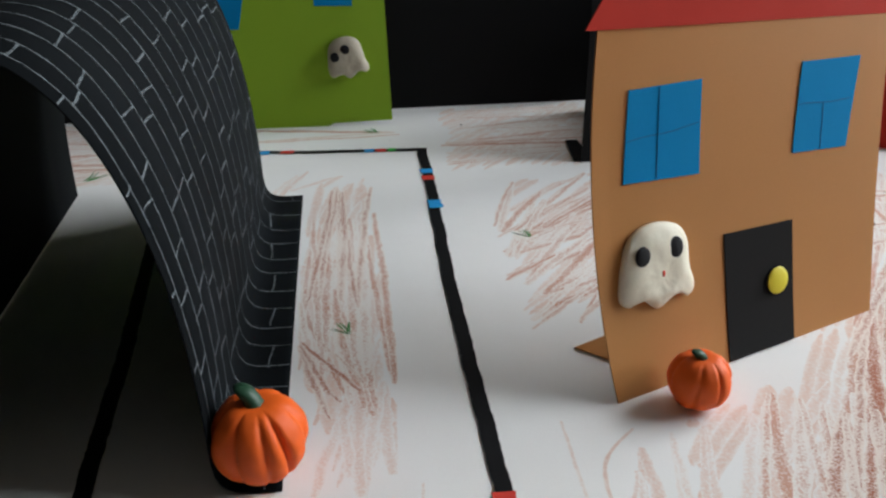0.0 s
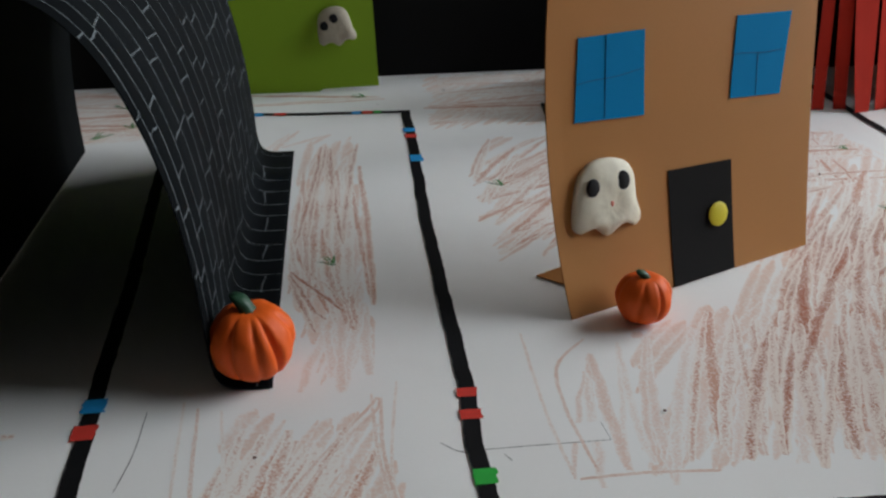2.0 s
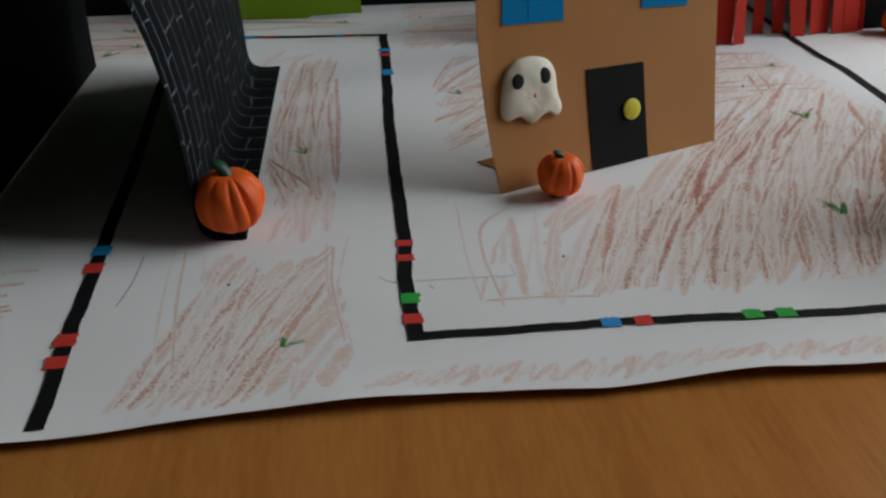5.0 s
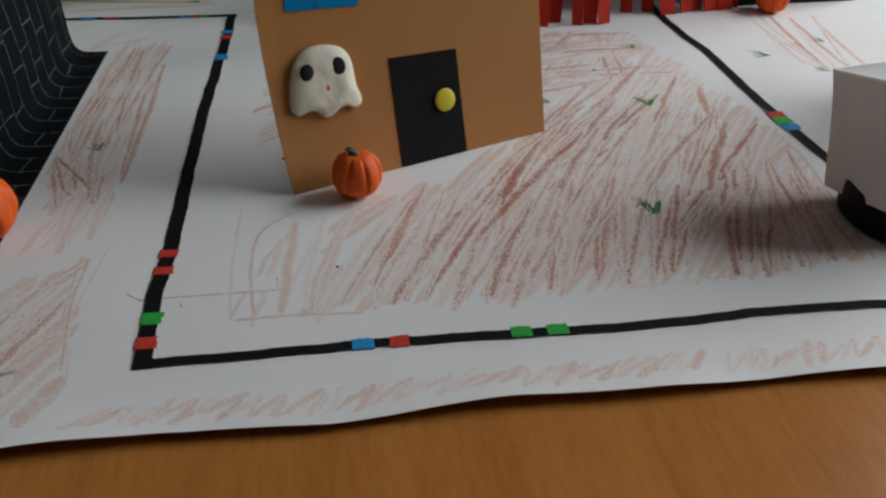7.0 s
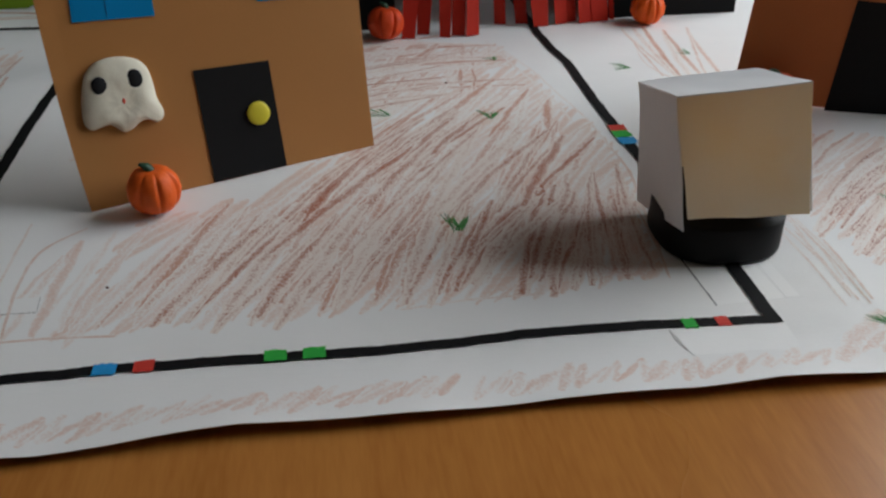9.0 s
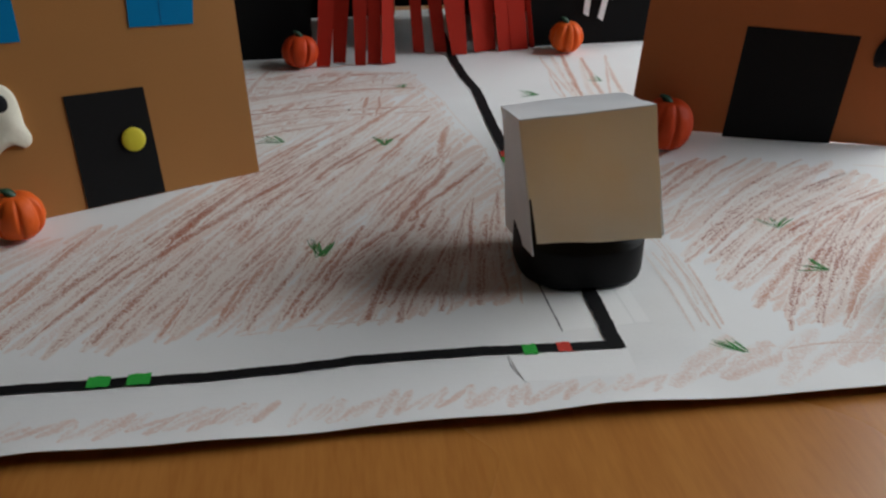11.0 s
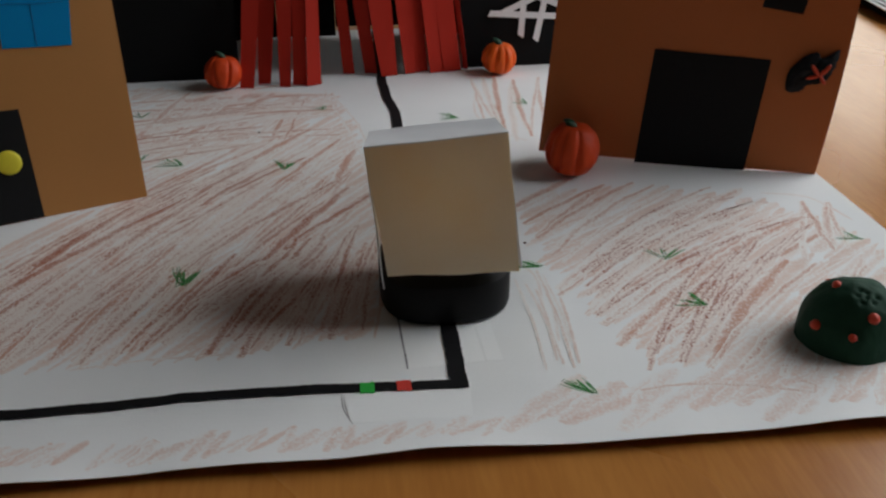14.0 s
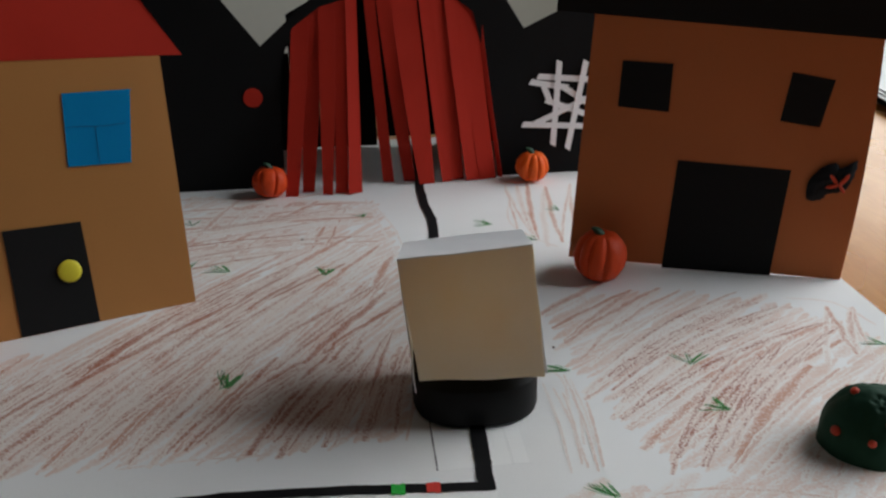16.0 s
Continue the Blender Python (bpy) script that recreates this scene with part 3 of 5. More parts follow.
# each row: crayon pressure, label, then the passes (lower guide, upper guide, spacing, stroke width, arch)
SCRIBBLES = (
    ("wax", "firm terracotta crayon strokes before the tan house", (
        ([(0.092, 0.106), (0.139, 0.106), (0.190, 0.110), (0.226, 0.114)], [(0.122, 0.160), (0.172, 0.166), (0.222, 0.168), (0.243, 0.154)], 0.0092, 0.0029, 0.02),
        ([(0.112, 0.134), (0.160, 0.146), (0.206, 0.158)], [(0.160, 0.212), (0.203, 0.226), (0.240, 0.212)], 0.0098, 0.0030, 0.03),
        ([(0.140, 0.190), (0.180, 0.200)], [(0.178, 0.240), (0.214, 0.250)], 0.0085, 0.0026, 0.02),
        ([(0.158, 0.182), (0.166, 0.178)], [(0.184, 0.216), (0.192, 0.210)], 0.0036, 0.0026, 0.02),
        ([(0.176, 0.126), (0.186, 0.124)], [(0.206, 0.170), (0.216, 0.164)], 0.0040, 0.0026, 0.04),
        # crayon packed denser here, partly in place of the robot's warm shadow
        ([(0.180, 0.114), (0.236, 0.114)], [(0.208, 0.160), (0.246, 0.186)], 0.0064, 0.0024, 0.03),
        ([(0.132, 0.238), (0.140, 0.300)], [(0.190, 0.262), (0.218, 0.322)], 0.0110, 0.0024, 0.03))),
    ("wax_dark", "dark arched crayon strokes before the brown house", (
        ([(0.303, 0.148), (0.302, 0.132), (0.300, 0.119)], [(0.362, 0.196), (0.372, 0.186), (0.381, 0.171)], 0.0046, 0.0015, 0.10),
        ([(0.306, 0.092), (0.322, 0.098)], [(0.346, 0.146), (0.388, 0.164)], 0.0066, 0.0017, 0.06))),
    ("wax_medium", "terracotta crayon hatching on the paper", (
        ([(0.078, 0.107), (0.150, 0.108), (0.228, 0.116)], [(0.106, 0.168), (0.180, 0.180), (0.244, 0.168)], 0.0080, 0.0030, 0.02),
        ([(0.118, 0.150), (0.170, 0.160), (0.222, 0.170)], [(0.165, 0.228), (0.205, 0.240), (0.245, 0.215)], 0.0095, 0.0030, 0.02),
        ([(0.130, 0.200), (0.178, 0.214), (0.224, 0.222)], [(0.175, 0.262), (0.212, 0.276), (0.241, 0.250)], 0.0095, 0.0027, 0.02),
        ([(0.126, 0.262), (0.130, 0.300), (0.124, 0.346)], [(0.232, 0.268), (0.230, 0.302), (0.220, 0.336)], 0.0105, 0.0026, 0.04),
        ([(0.128, 0.250), (0.150, 0.262), (0.190, 0.258)], [(0.150, 0.335), (0.185, 0.338), (0.226, 0.318)], 0.0085, 0.0030, 0.02),
        ([(0.126, 0.240), (0.130, 0.290)], [(0.170, 0.268), (0.196, 0.318)], 0.0085, 0.0026, 0.03),
        ([(0.190, 0.262), (0.206, 0.262)], [(0.204, 0.322), (0.222, 0.318)], 0.0090, 0.0018, 0.0),
        ([(0.140, 0.290), (0.150, 0.320)], [(0.190, 0.315), (0.205, 0.340)], 0.0085, 0.0024, 0.02))),
    ("wax_medium", "terracotta crayon hatching before the brown house", (
        ([(0.294, 0.152), (0.294, 0.124), (0.306, 0.092)], [(0.342, 0.200), (0.368, 0.192), (0.392, 0.160)], 0.0060, 0.0030, 0.08),
        ([(0.308, 0.098), (0.330, 0.086), (0.352, 0.086)], [(0.352, 0.140), (0.378, 0.132), (0.398, 0.140)], 0.0075, 0.0030, 0.05),
        ([(0.286, 0.186), (0.293, 0.158)], [(0.318, 0.212), (0.336, 0.206)], 0.0085, 0.0024, 0.04),
        ([(0.372, 0.140), (0.392, 0.150)], [(0.388, 0.180), (0.402, 0.172)], 0.0090, 0.0024, 0.03))),
    ("wax_medium", "upright crayon strokes behind the brown house", (
        ([(0.292, 0.272), (0.302, 0.256), (0.318, 0.252)], [(0.293, 0.346), (0.312, 0.340), (0.334, 0.334)], 0.0072, 0.0021, 0.02),)),
    ("wax_pale", "thin crayon zigzag at the field's bare corner", (
        ([(0.049, 0.105), (0.086, 0.105)], [(0.053, 0.146), (0.070, 0.158), (0.104, 0.168)], 0.0100, 0.0022, 0.03),
        ([(0.072, 0.106), (0.118, 0.108)], [(0.092, 0.140), (0.140, 0.160)], 0.0085, 0.0034, 0.02))),
    ("wax_medium", "crayon strokes beside the tan house", (
        ([(0.050, 0.214), (0.051, 0.262), (0.056, 0.300)], [(0.082, 0.246), (0.098, 0.292), (0.096, 0.338)], 0.0100, 0.0018, 0.02),
        ([(0.056, 0.226), (0.060, 0.290)], [(0.112, 0.252), (0.118, 0.334)], 0.0120, 0.0026, 0.02))),
    ("wax", "crayon strokes along the tunnel", (
        ([(-0.020, 0.236), (0.001, 0.232)], [(-0.018, 0.330), (0.002, 0.336)], 0.0056, 0.0030, 0.0),
        ([(-0.012, 0.175), (-0.003, 0.192)], [(-0.023, 0.201), (-0.017, 0.226)], 0.0085, 0.0015, 0.03))),
    ("wax_medium", "close crayon strokes along the tunnel's foot", (
        ([(-0.021, 0.200), (0.003, 0.194)], [(-0.021, 0.300), (0.003, 0.312)], 0.0046, 0.0030, 0.0),
        ([(-0.014, 0.180), (0.004, 0.180)], [(-0.022, 0.240), (0.000, 0.246)], 0.0060, 0.0026, 0.03))),
    ("wax_medium", "crossed crayon strokes behind the tan house", (
        ([(0.050, 0.290), (0.058, 0.232), (0.066, 0.212)], [(0.062, 0.330), (0.086, 0.300), (0.100, 0.262)], 0.0090, 0.0024, 0.02),)),
    ("wax_pale", "faint crayon strokes along the tunnel", (
        ([(-0.018, 0.206), (0.002, 0.196)], [(-0.020, 0.262), (0.003, 0.262)], 0.0050, 0.0034, 0.02),
        ([(-0.016, 0.146), (0.002, 0.150)], [(-0.008, 0.182), (0.005, 0.196)], 0.0060, 0.0028, 0.02),
        ([(-0.037, 0.328), (-0.018, 0.334)], [(-0.034, 0.354), (-0.004, 0.346)], 0.0090, 0.0026, 0.03))),
    ("wax_medium", "crayon hatching at the road's front end", (
        ([(-0.048, 0.064), (-0.014, 0.066)], [(-0.034, 0.128), (0.002, 0.126)], 0.0072, 0.0030, 0.02),
        ([(-0.044, 0.064), (-0.022, 0.066)], [(-0.020, 0.134), (-0.005, 0.116)], 0.0058, 0.0024, 0.02),)),
    ("wax_pale", "faint crayon hatching at the road's front end", (
        ([(-0.050, 0.062), (-0.018, 0.065)], [(-0.032, 0.120), (-0.003, 0.128)], 0.0050, 0.0034, 0.02),
        ([(-0.015, 0.066), (0.006, 0.066)], [(-0.002, 0.092), (0.012, 0.080)], 0.0070, 0.0028, 0.03))),
    ("wax_pale", "broad faint crayon strokes on the front margin", (
        ([(0.264, 0.067), (0.300, 0.066), (0.348, 0.066)], [(0.284, 0.082), (0.316, 0.085), (0.372, 0.084)], 0.0075, 0.0040, 0.03),
        ([(0.348, 0.068), (0.398, 0.066)], [(0.372, 0.092), (0.404, 0.096)], 0.0080, 0.0034, 0.03))),
    ("wax_medium", "crayon strokes at the back of the sheet", (
        ([(0.040, 0.356), (0.050, 0.436)], [(0.112, 0.360), (0.122, 0.440)], 0.0080, 0.0030, 0.02),
        ([(-0.150, 0.350), (-0.150, 0.420)], [(-0.078, 0.358), (-0.066, 0.412)], 0.0080, 0.0028, 0.02),
        ([(-0.150, 0.062), (-0.150, 0.130)], [(-0.090, 0.080), (-0.088, 0.140)], 0.0075, 0.0026, 0.02),
        ([(-0.058, 0.396), (-0.056, 0.410)], [(0.020, 0.394), (0.022, 0.410)], 0.0070, 0.0022, 0.0))),
)
for i, (wax, label, passes) in enumerate(SCRIBBLES):
    bm = bmesh.new()
    for k, (low, high, gap, width, arch) in enumerate(passes):
        scribble(bm, low, high, gap, width, 100 + 10 * i + k, bow=arch, lift={"wax_dark": 0.00012, "wax": 0.00010, "wax_medium": 0.00007}.get(wax, 0.00004))
    part("crayon_hatching", bm, M[wax], sheet, label, kind="stuff")

# a faint smear of wax under the strokes
bm = bmesh.new()
for k, (angle, skip, poly) in enumerate((
    (57, 0.30, [(0.068, 0.106), (0.139, 0.107), (0.206, 0.110), (0.234, 0.113), (0.242, 0.156), (0.247, 0.196), (0.240, 0.250), (0.226, 0.325), (0.132, 0.343), (0.150, 0.225), (0.116, 0.178), (0.082, 0.164)]),
    (42, 0.30, [(0.292, 0.140), (0.310, 0.092), (0.350, 0.076), (0.388, 0.098), (0.398, 0.150), (0.372, 0.192), (0.330, 0.202), (0.288, 0.196)]),
    (85, 0.25, [(-0.020, 0.335), (0.002, 0.340), (0.004, 0.160), (-0.010, 0.152), (-0.020, 0.200)]),
    (66, 0.30, [(-0.048, 0.064), (-0.020, 0.064), (0.010, 0.072), (0.004, 0.130), (-0.030, 0.140)]),
    (54, 0.40, [(0.052, 0.225), (0.112, 0.245), (0.120, 0.340), (0.062, 0.335)]),
    (30, 0.30, [(-0.150, 0.345), (-0.085, 0.352), (-0.060, 0.392), (-0.060, 0.414), (-0.150, 0.432)]),
    (52, 0.30, [(0.042, 0.352), (0.110, 0.354), (0.122, 0.440), (0.046, 0.436)]),
)):
    hatch(bm, poly, angle, 0.0026, 0.0060, 600 + k, loose=0.005, skip=skip * 0.5)
    hatch(bm, poly, angle - 9, 0.0022, 0.0048, 650 + k, loose=0.005, skip=0.45)
part("crayon_shading", bm, M["wax_soft"], sheet, "faint terracotta crayon shading", kind="stuff")


def loops(bm, pts, seed, width=0.0010):
    """A loose crayon line through the given places."""
    r = random.Random(seed)
    line = [(v[0], v[1]) for v in smooth_loop([Vector((x, y, 0)) for x, y in pts], 8, False)]
    return ribbon(bm, [(x, y, sheet_z(x, y) + 0.000012 * i / len(line)) for i, (x, y) in enumerate(line)], width, 0.00004 + 0.0000016 * (seed % 50), taper=0.3, rough=0.2, rng=r)


# scribbled band along the front margin
bm = bmesh.new()
for i, (x0, x1) in enumerate(((0.014, 0.082), (0.084, 0.150), (0.150, 0.206), (0.206, 0.258))):
    xs = np.linspace(x0, x1, 6)
    scribble(bm, [(x, edge_y(x) + 0.0050) for x in xs], [(x + 0.008, edge_y(x + 0.008) + 0.0130) for x in xs], 0.0050, 0.0024, 60 + i, skip=0.03, slip=0.002)
part("crayon_hatching", bm, M["wax_pale"], sheet, "faint crayon zigzag along the paper's front margin", kind="stuff")

# outlines round the coloured fields, and the big looping scribble near the corner
bm = bmesh.new()
loops(bm, [(0.05, 0.104), (0.066, 0.1045), (0.084, 0.1032)], 200, 0.0011)
loops(bm, [(0.158, 0.1052), (0.176, 0.1075), (0.198, 0.1078)], 222, 0.0011)
loops(bm, [(0.236, 0.111), (0.239, 0.13), (0.243, 0.156), (0.2465, 0.18), (0.246, 0.2)], 201, 0.0011)
loops(bm, [(0.246, 0.2), (0.2445, 0.23), (0.24, 0.258), (0.236, 0.285), (0.229, 0.312), (0.226, 0.327)], 202, 0.0011)
loops(bm, [(0.2385, 0.225), (0.236, 0.255), (0.2305, 0.285), (0.2225, 0.33)], 203, 0.0011)
loops(bm, [(0.049, 0.104), (0.0475, 0.13), (0.048, 0.168)], 204, 0.0011)
loops(bm, [(0.055, 0.106), (0.053, 0.13), (0.055, 0.15), (0.066, 0.163)], 205, 0.0011)
loops(bm, [(0.283, 0.103), (0.2845, 0.12), (0.286, 0.139), (0.281, 0.15), (0.276, 0.152)], 206, 0.0011)
loops(bm, [(0.288, 0.103), (0.289, 0.118), (0.2885, 0.14)], 207, 0.0011)
loops(bm, [(0.285, 0.104), (0.2875, 0.122), (0.287, 0.143)], 208, 0.0011)
for k, (x0, x1) in enumerate(((0.2795, 0.2790), (0.2822, 0.2838), (0.2846, 0.2826), (0.2872, 0.2862), (0.2905, 0.2880))):
    loops(bm, [(x0, 0.138 - 0.003 * k), (x0 * 0.5 + x1 * 0.5 + 0.0008, 0.115), (x1, 0.091 + 0.002 * (k % 3))], 230 + k, 0.0010)
loops(bm, [(0.01, 0.148), (0.0065, 0.11), (0.01, 0.08), (-0.012, 0.073)], 209, 0.0011)
loops(bm, [(-0.046, 0.145), (-0.044, 0.105), (-0.041, 0.076)], 210, 0.0011)
loops(bm, [(-0.042, 0.142), (-0.04, 0.11), (-0.036, 0.078)], 211, 0.0011)
loops(bm, [(-0.036, 0.14), (-0.033, 0.115), (-0.031, 0.09)], 212, 0.0011)
loops(bm, [(-0.022, 0.098), (-0.012, 0.116), (0.002, 0.137), (0.0045, 0.141), (0.004, 0.136), (-0.006, 0.122), (-0.016, 0.104)], 213, 0.0011)
loops(bm, [(0.003, 0.143), (0.0035, 0.12), (0.0065, 0.095)], 214, 0.0011)
loops(bm, [(0.0055, 0.141), (0.005, 0.118), (0.009, 0.088)], 215, 0.0011)
loops(bm, [(-0.03, 0.07), (-0.018, 0.088), (-0.004, 0.112)], 216, 0.0011)
loops(bm, [(0.292, 0.308), (0.29, 0.285), (0.297, 0.265), (0.306, 0.252)], 217, 0.0011)
loops(bm, [(0.231, 0.113), (0.22, 0.118), (0.215, 0.135), (0.219, 0.148), (0.225, 0.133), (0.223, 0.118), (0.228, 0.145), (0.232, 0.152), (0.231, 0.125), (0.237, 0.153), (0.24, 0.15), (0.2385, 0.126), (0.242, 0.145)], 218, 0.0011)
loops(bm, [(0.3, 0.08), (0.312, 0.081), (0.328, 0.0785), (0.342, 0.0735)], 219, 0.0011)
loops(bm, [(0.342, 0.0735), (0.3435, 0.077), (0.341, 0.079)], 220, 0.0011)
loops(bm, [(0.38, 0.19), (0.395, 0.184), (0.401, 0.165)], 221, 0.0011)
part("crayon_outline", bm, M["wax_line"], sheet, "thin terracotta crayon outlines round the fields", kind="stuff")

# pencil guide marks, and the shaded left edge of a glued patch
bm = bmesh.new()
for i, pts in enumerate((
    [(0.0225, 0.1170), (0.040, 0.1172), (0.061, 0.1172)], [(0.0612, 0.1172), (0.0604, 0.1250)], [(0.019, 0.121), (0.0225, 0.1175), (0.026, 0.1160)],
    [(0.034, 0.115), (0.0355, 0.112)], [(0.2430, 0.1228), (0.2438, 0.0958)], [(0.2268, 0.0865), (0.2272, 0.081), (0.2292, 0.0748)],
    [(-0.055, 0.142), (-0.0555, 0.125), (-0.0575, 0.112)], [(0.016, 0.392), (0.0175, 0.3905)],
)):
    # the wider line draws the shadow along the patch's left edge
    loops(bm, pts, 300 + i, 0.0006 if i == 4 else 0.0003)
part("pencil_and_edge_line", bm, M["pencil"], sheet, "thin grey pencil guide lines and the drawn shade of a patch's edge", kind="stuff")


# crumbs of crayon left on the paper
for i, (x, y) in enumerate(((0.195, 0.2745), (0.078, 0.1265), (-0.026, 0.120), (0.053, 0.410), (0.287, 0.1605))):
    bm = bmesh.new()
    blob(bm, (x, y, 0.0005), (0.0005, 0.0004, 0.0003), 0, 8, 6)
    part("crayon_crumb", bm, M["crumb"], sheet, "dark crumb of crayon")


def tuft(x, y, size, n, seed, lean=0.0):
    """A few crayon flicks that fan out from one foot, each gone over twice."""
    r = random.Random(seed)
    bm = bmesh.new()
    for i in range(n):
        a = radians(90 + lean + (i - (n - 1) / 2) * 60 / max(1, n - 1) + r.uniform(-9, 9))
        l = size * r.uniform(0.6, 1.1)
        bend = r.uniform(-0.18, 0.18)
        for go in range(3):
            b = (x + r.uniform(-0.10, 0.10) * size, y + r.uniform(-0.05, 0.05) * size)
            a2 = a + r.uniform(-0.10, 0.10)
            pts = [(b[0] + math.cos(a2 + bend * k / 5) * l * k / 5, b[1] + math.sin(a2 + bend * k / 5) * l * k / 5) for k in range(6)]
            ribbon(bm, [(p[0], p[1], sheet_z(*p)) for p in pts], size * r.uniform(0.035, 0.075), 0.00006 + 0.000002 * (3 * i + go), taper=0.7, rough=0.3, rng=r)
    part("grass_tuft", bm, M["grass"], sheet, "small green crayon grass tuft")


tuft(0.18, 0.1455, 0.0141, 3, 400, 0)
tuft(0.167, 0.241, 0.0106, 4, 401, 55)
tuft(0.207, 0.233, 0.0114, 4, 402, -10)
tuft(0.222, 0.302, 0.007, 4, 403, 20)
tuft(0.281, 0.284, 0.0097, 4, 404, 75)
tuft(0.315, 0.299, 0.0079, 4, 405, 40)
tuft(0.299, 0.261, 0.0079, 4, 406, 50)
tuft(0.289, 0.145, 0.0097, 5, 407, 70)
tuft(0.2885, 0.08, 0.0085, 5, 408, 40)
tuft(0.331, 0.117, 0.0088, 5, 409, 50)
tuft(0.329, 0.145, 0.0088, 3, 410, 0)
tuft(0.397, 0.151, 0.0092, 4, 411, 60)
tuft(-0.008, 0.0865, 0.007, 5, 412, -20)
tuft(-0.0065, 0.2175, 0.0079, 3, 413, 20)
tuft(0.062, 0.279, 0.0079, 4, 414, 30)
tuft(-0.109, 0.398, 0.0106, 4, 415, 30)
tuft(-0.101, 0.368, 0.0097, 3, 416, 10)
tuft(-0.116, 0.354, 0.0106, 4, 417, -30)
tuft(0.011, 0.404, 0.0106, 3, 418, 60)
tuft(0.15, 0.247, 0.0088, 3, 419, 20)
tuft(0.142, 0.3, 0.0088, 3, 420, 20)
tuft(-0.096, 0.108, 0.0079, 4, 421, 0)


# ---------------------------------------------------------------- brick-patterned tunnel
TA, TB, TN, TC = 0.0385, 0.1065, 2.3, -0.0770
TY0, TY1 = 0.1482, 0.3255


def arch_point(a):
    """Place across the tunnel (x, z) and the outward normal at angle a (0 right foot, 180 left foot)."""
    c, s = math.cos(radians(a)), math.sin(radians(a))
    f = (abs(c / TA) ** TN + abs(s / TB) ** TN) ** (-1 / TN)
    return TC + f * c, f * s


ARC = [arch_point(a) for a in np.linspace(0.0, 180.0, 97)]
PROFILE = [(-0.0232, 0.0009), (-0.0280, 0.0008), (-0.0330, 0.0010), (-0.0360, 0.0022), (-0.0378, 0.0050)] + [p for p in ARC if p[1] > 0.009 or p[0] < TC]
plen = [0.0]
for p, q in zip(PROFILE, PROFILE[1:]):
    plen.append(plen[-1] + math.dist(p, q))


def profile_at(s):
    x = float(np.interp(s, plen, [p[0] for p in PROFILE]))
    z = float(np.interp(s, plen, [p[1] for p in PROFILE]))
    return x, max(z, 0.0006)


def tunnel_place(s, y, lift=0.0):
    """A place on the tunnel's outer skin, s along its section; lift: off the skin."""
    a, b = profile_at(max(s - 0.0008, 0)), profile_at(min(s + 0.0008, plen[-1]))
    x, z = profile_at(s)
    d = Vector((b[0] - a[0], 0, b[1] - a[1])).normalized()
    return Vector((x, y, z)) + Vector((d.z, 0, -d.x)) * lift


tunnel = thing("paper_tunnel", "arched black card tunnel with chalk-drawn bricks over the track", "tunnel")
bm = bent_card(lambda s, t: tunnel_place(s * plen[-1], TY0 + (TY1 - TY0 + 0.011 * s * s) * t + 0.0012 * math.sin(7 * s + 2 * t)), 150, 6, -0.0004)
part("arch", bm, M["charcoal"], tunnel, "black card arch with a flat foot flange", smooth=True)


def chalk(bm, run, width, rng):
    """A chalk stroke on the tunnel's skin through (s, y) places."""
    prev = None
    for i, (s, y) in enumerate(run):
        s2, y2 = run[min(i + 1, len(run) - 1)]
        s1, y1 = run[max(i - 1, 0)]
        d = Vector((s2 - s1, y2 - y1)).normalized()
        w = width * rng.uniform(0.65, 1.35) / 2
        s, y = s + rng.uniform(-0.00006, 0.00006), y + rng.uniform(-0.00006, 0.00006)
        wob = 0.0012 * math.sin(7 * s / plen[-1] + 2 * (y - TY0) / (TY1 - TY0))
        v = [bm.verts.new(tunnel_place(max(s - d.y * k, 0.0002), y + d.x * k + wob, 0.00022)) for k in (w, -w)]
        if prev:
            bm.faces.new((prev[0], prev[1], v[1], v[0]))
        prev = v


r = random.Random(11)
rows = [TY0 + 0.0045]
while rows[-1] < TY1 - 0.011:
    rows.append(rows[-1] + float(np.interp(rows[-1], (0.15, 0.20, 0.29), (0.0084, 0.0106, 0.0132))) * r.uniform(0.92, 1.08))
for y in rows:
    ph = r.uniform(0, 6)
    bm = bmesh.new()
    chalk(bm, [(s, y + 0.0005 * math.sin(s * 60 + ph) + 0.00025 * math.sin(s * 190 + 2 * ph)) for s in np.arange(0.0004, plen[-1], 0.0014)], 0.00052, r)
    part("chalk_line", bm, M["chalk"], tunnel, "long pale chalk line")
for k, (y0, y1) in enumerate(zip([TY0] + rows, rows + [TY1])):
    s = r.uniform(0.004, 0.012) + (0.011 if k % 2 else 0)
    while s < plen[-1] - 0.004:
        t, bend = r.uniform(-0.0009, 0.0009), r.uniform(-0.00025, 0.00025)
        bm = bmesh.new()
        chalk(bm, [(s + t * q + bend * math.sin(5 * q), y0 + (y1 - y0) * q) for q in np.linspace(r.uniform(-0.06, 0.12), r.uniform(0.9, 1.06), 9)], r.uniform(0.00042, 0.00062), r)
        part("chalk_joint", bm, M["chalk"], tunnel)
        s += r.uniform(0.014, 0.026)

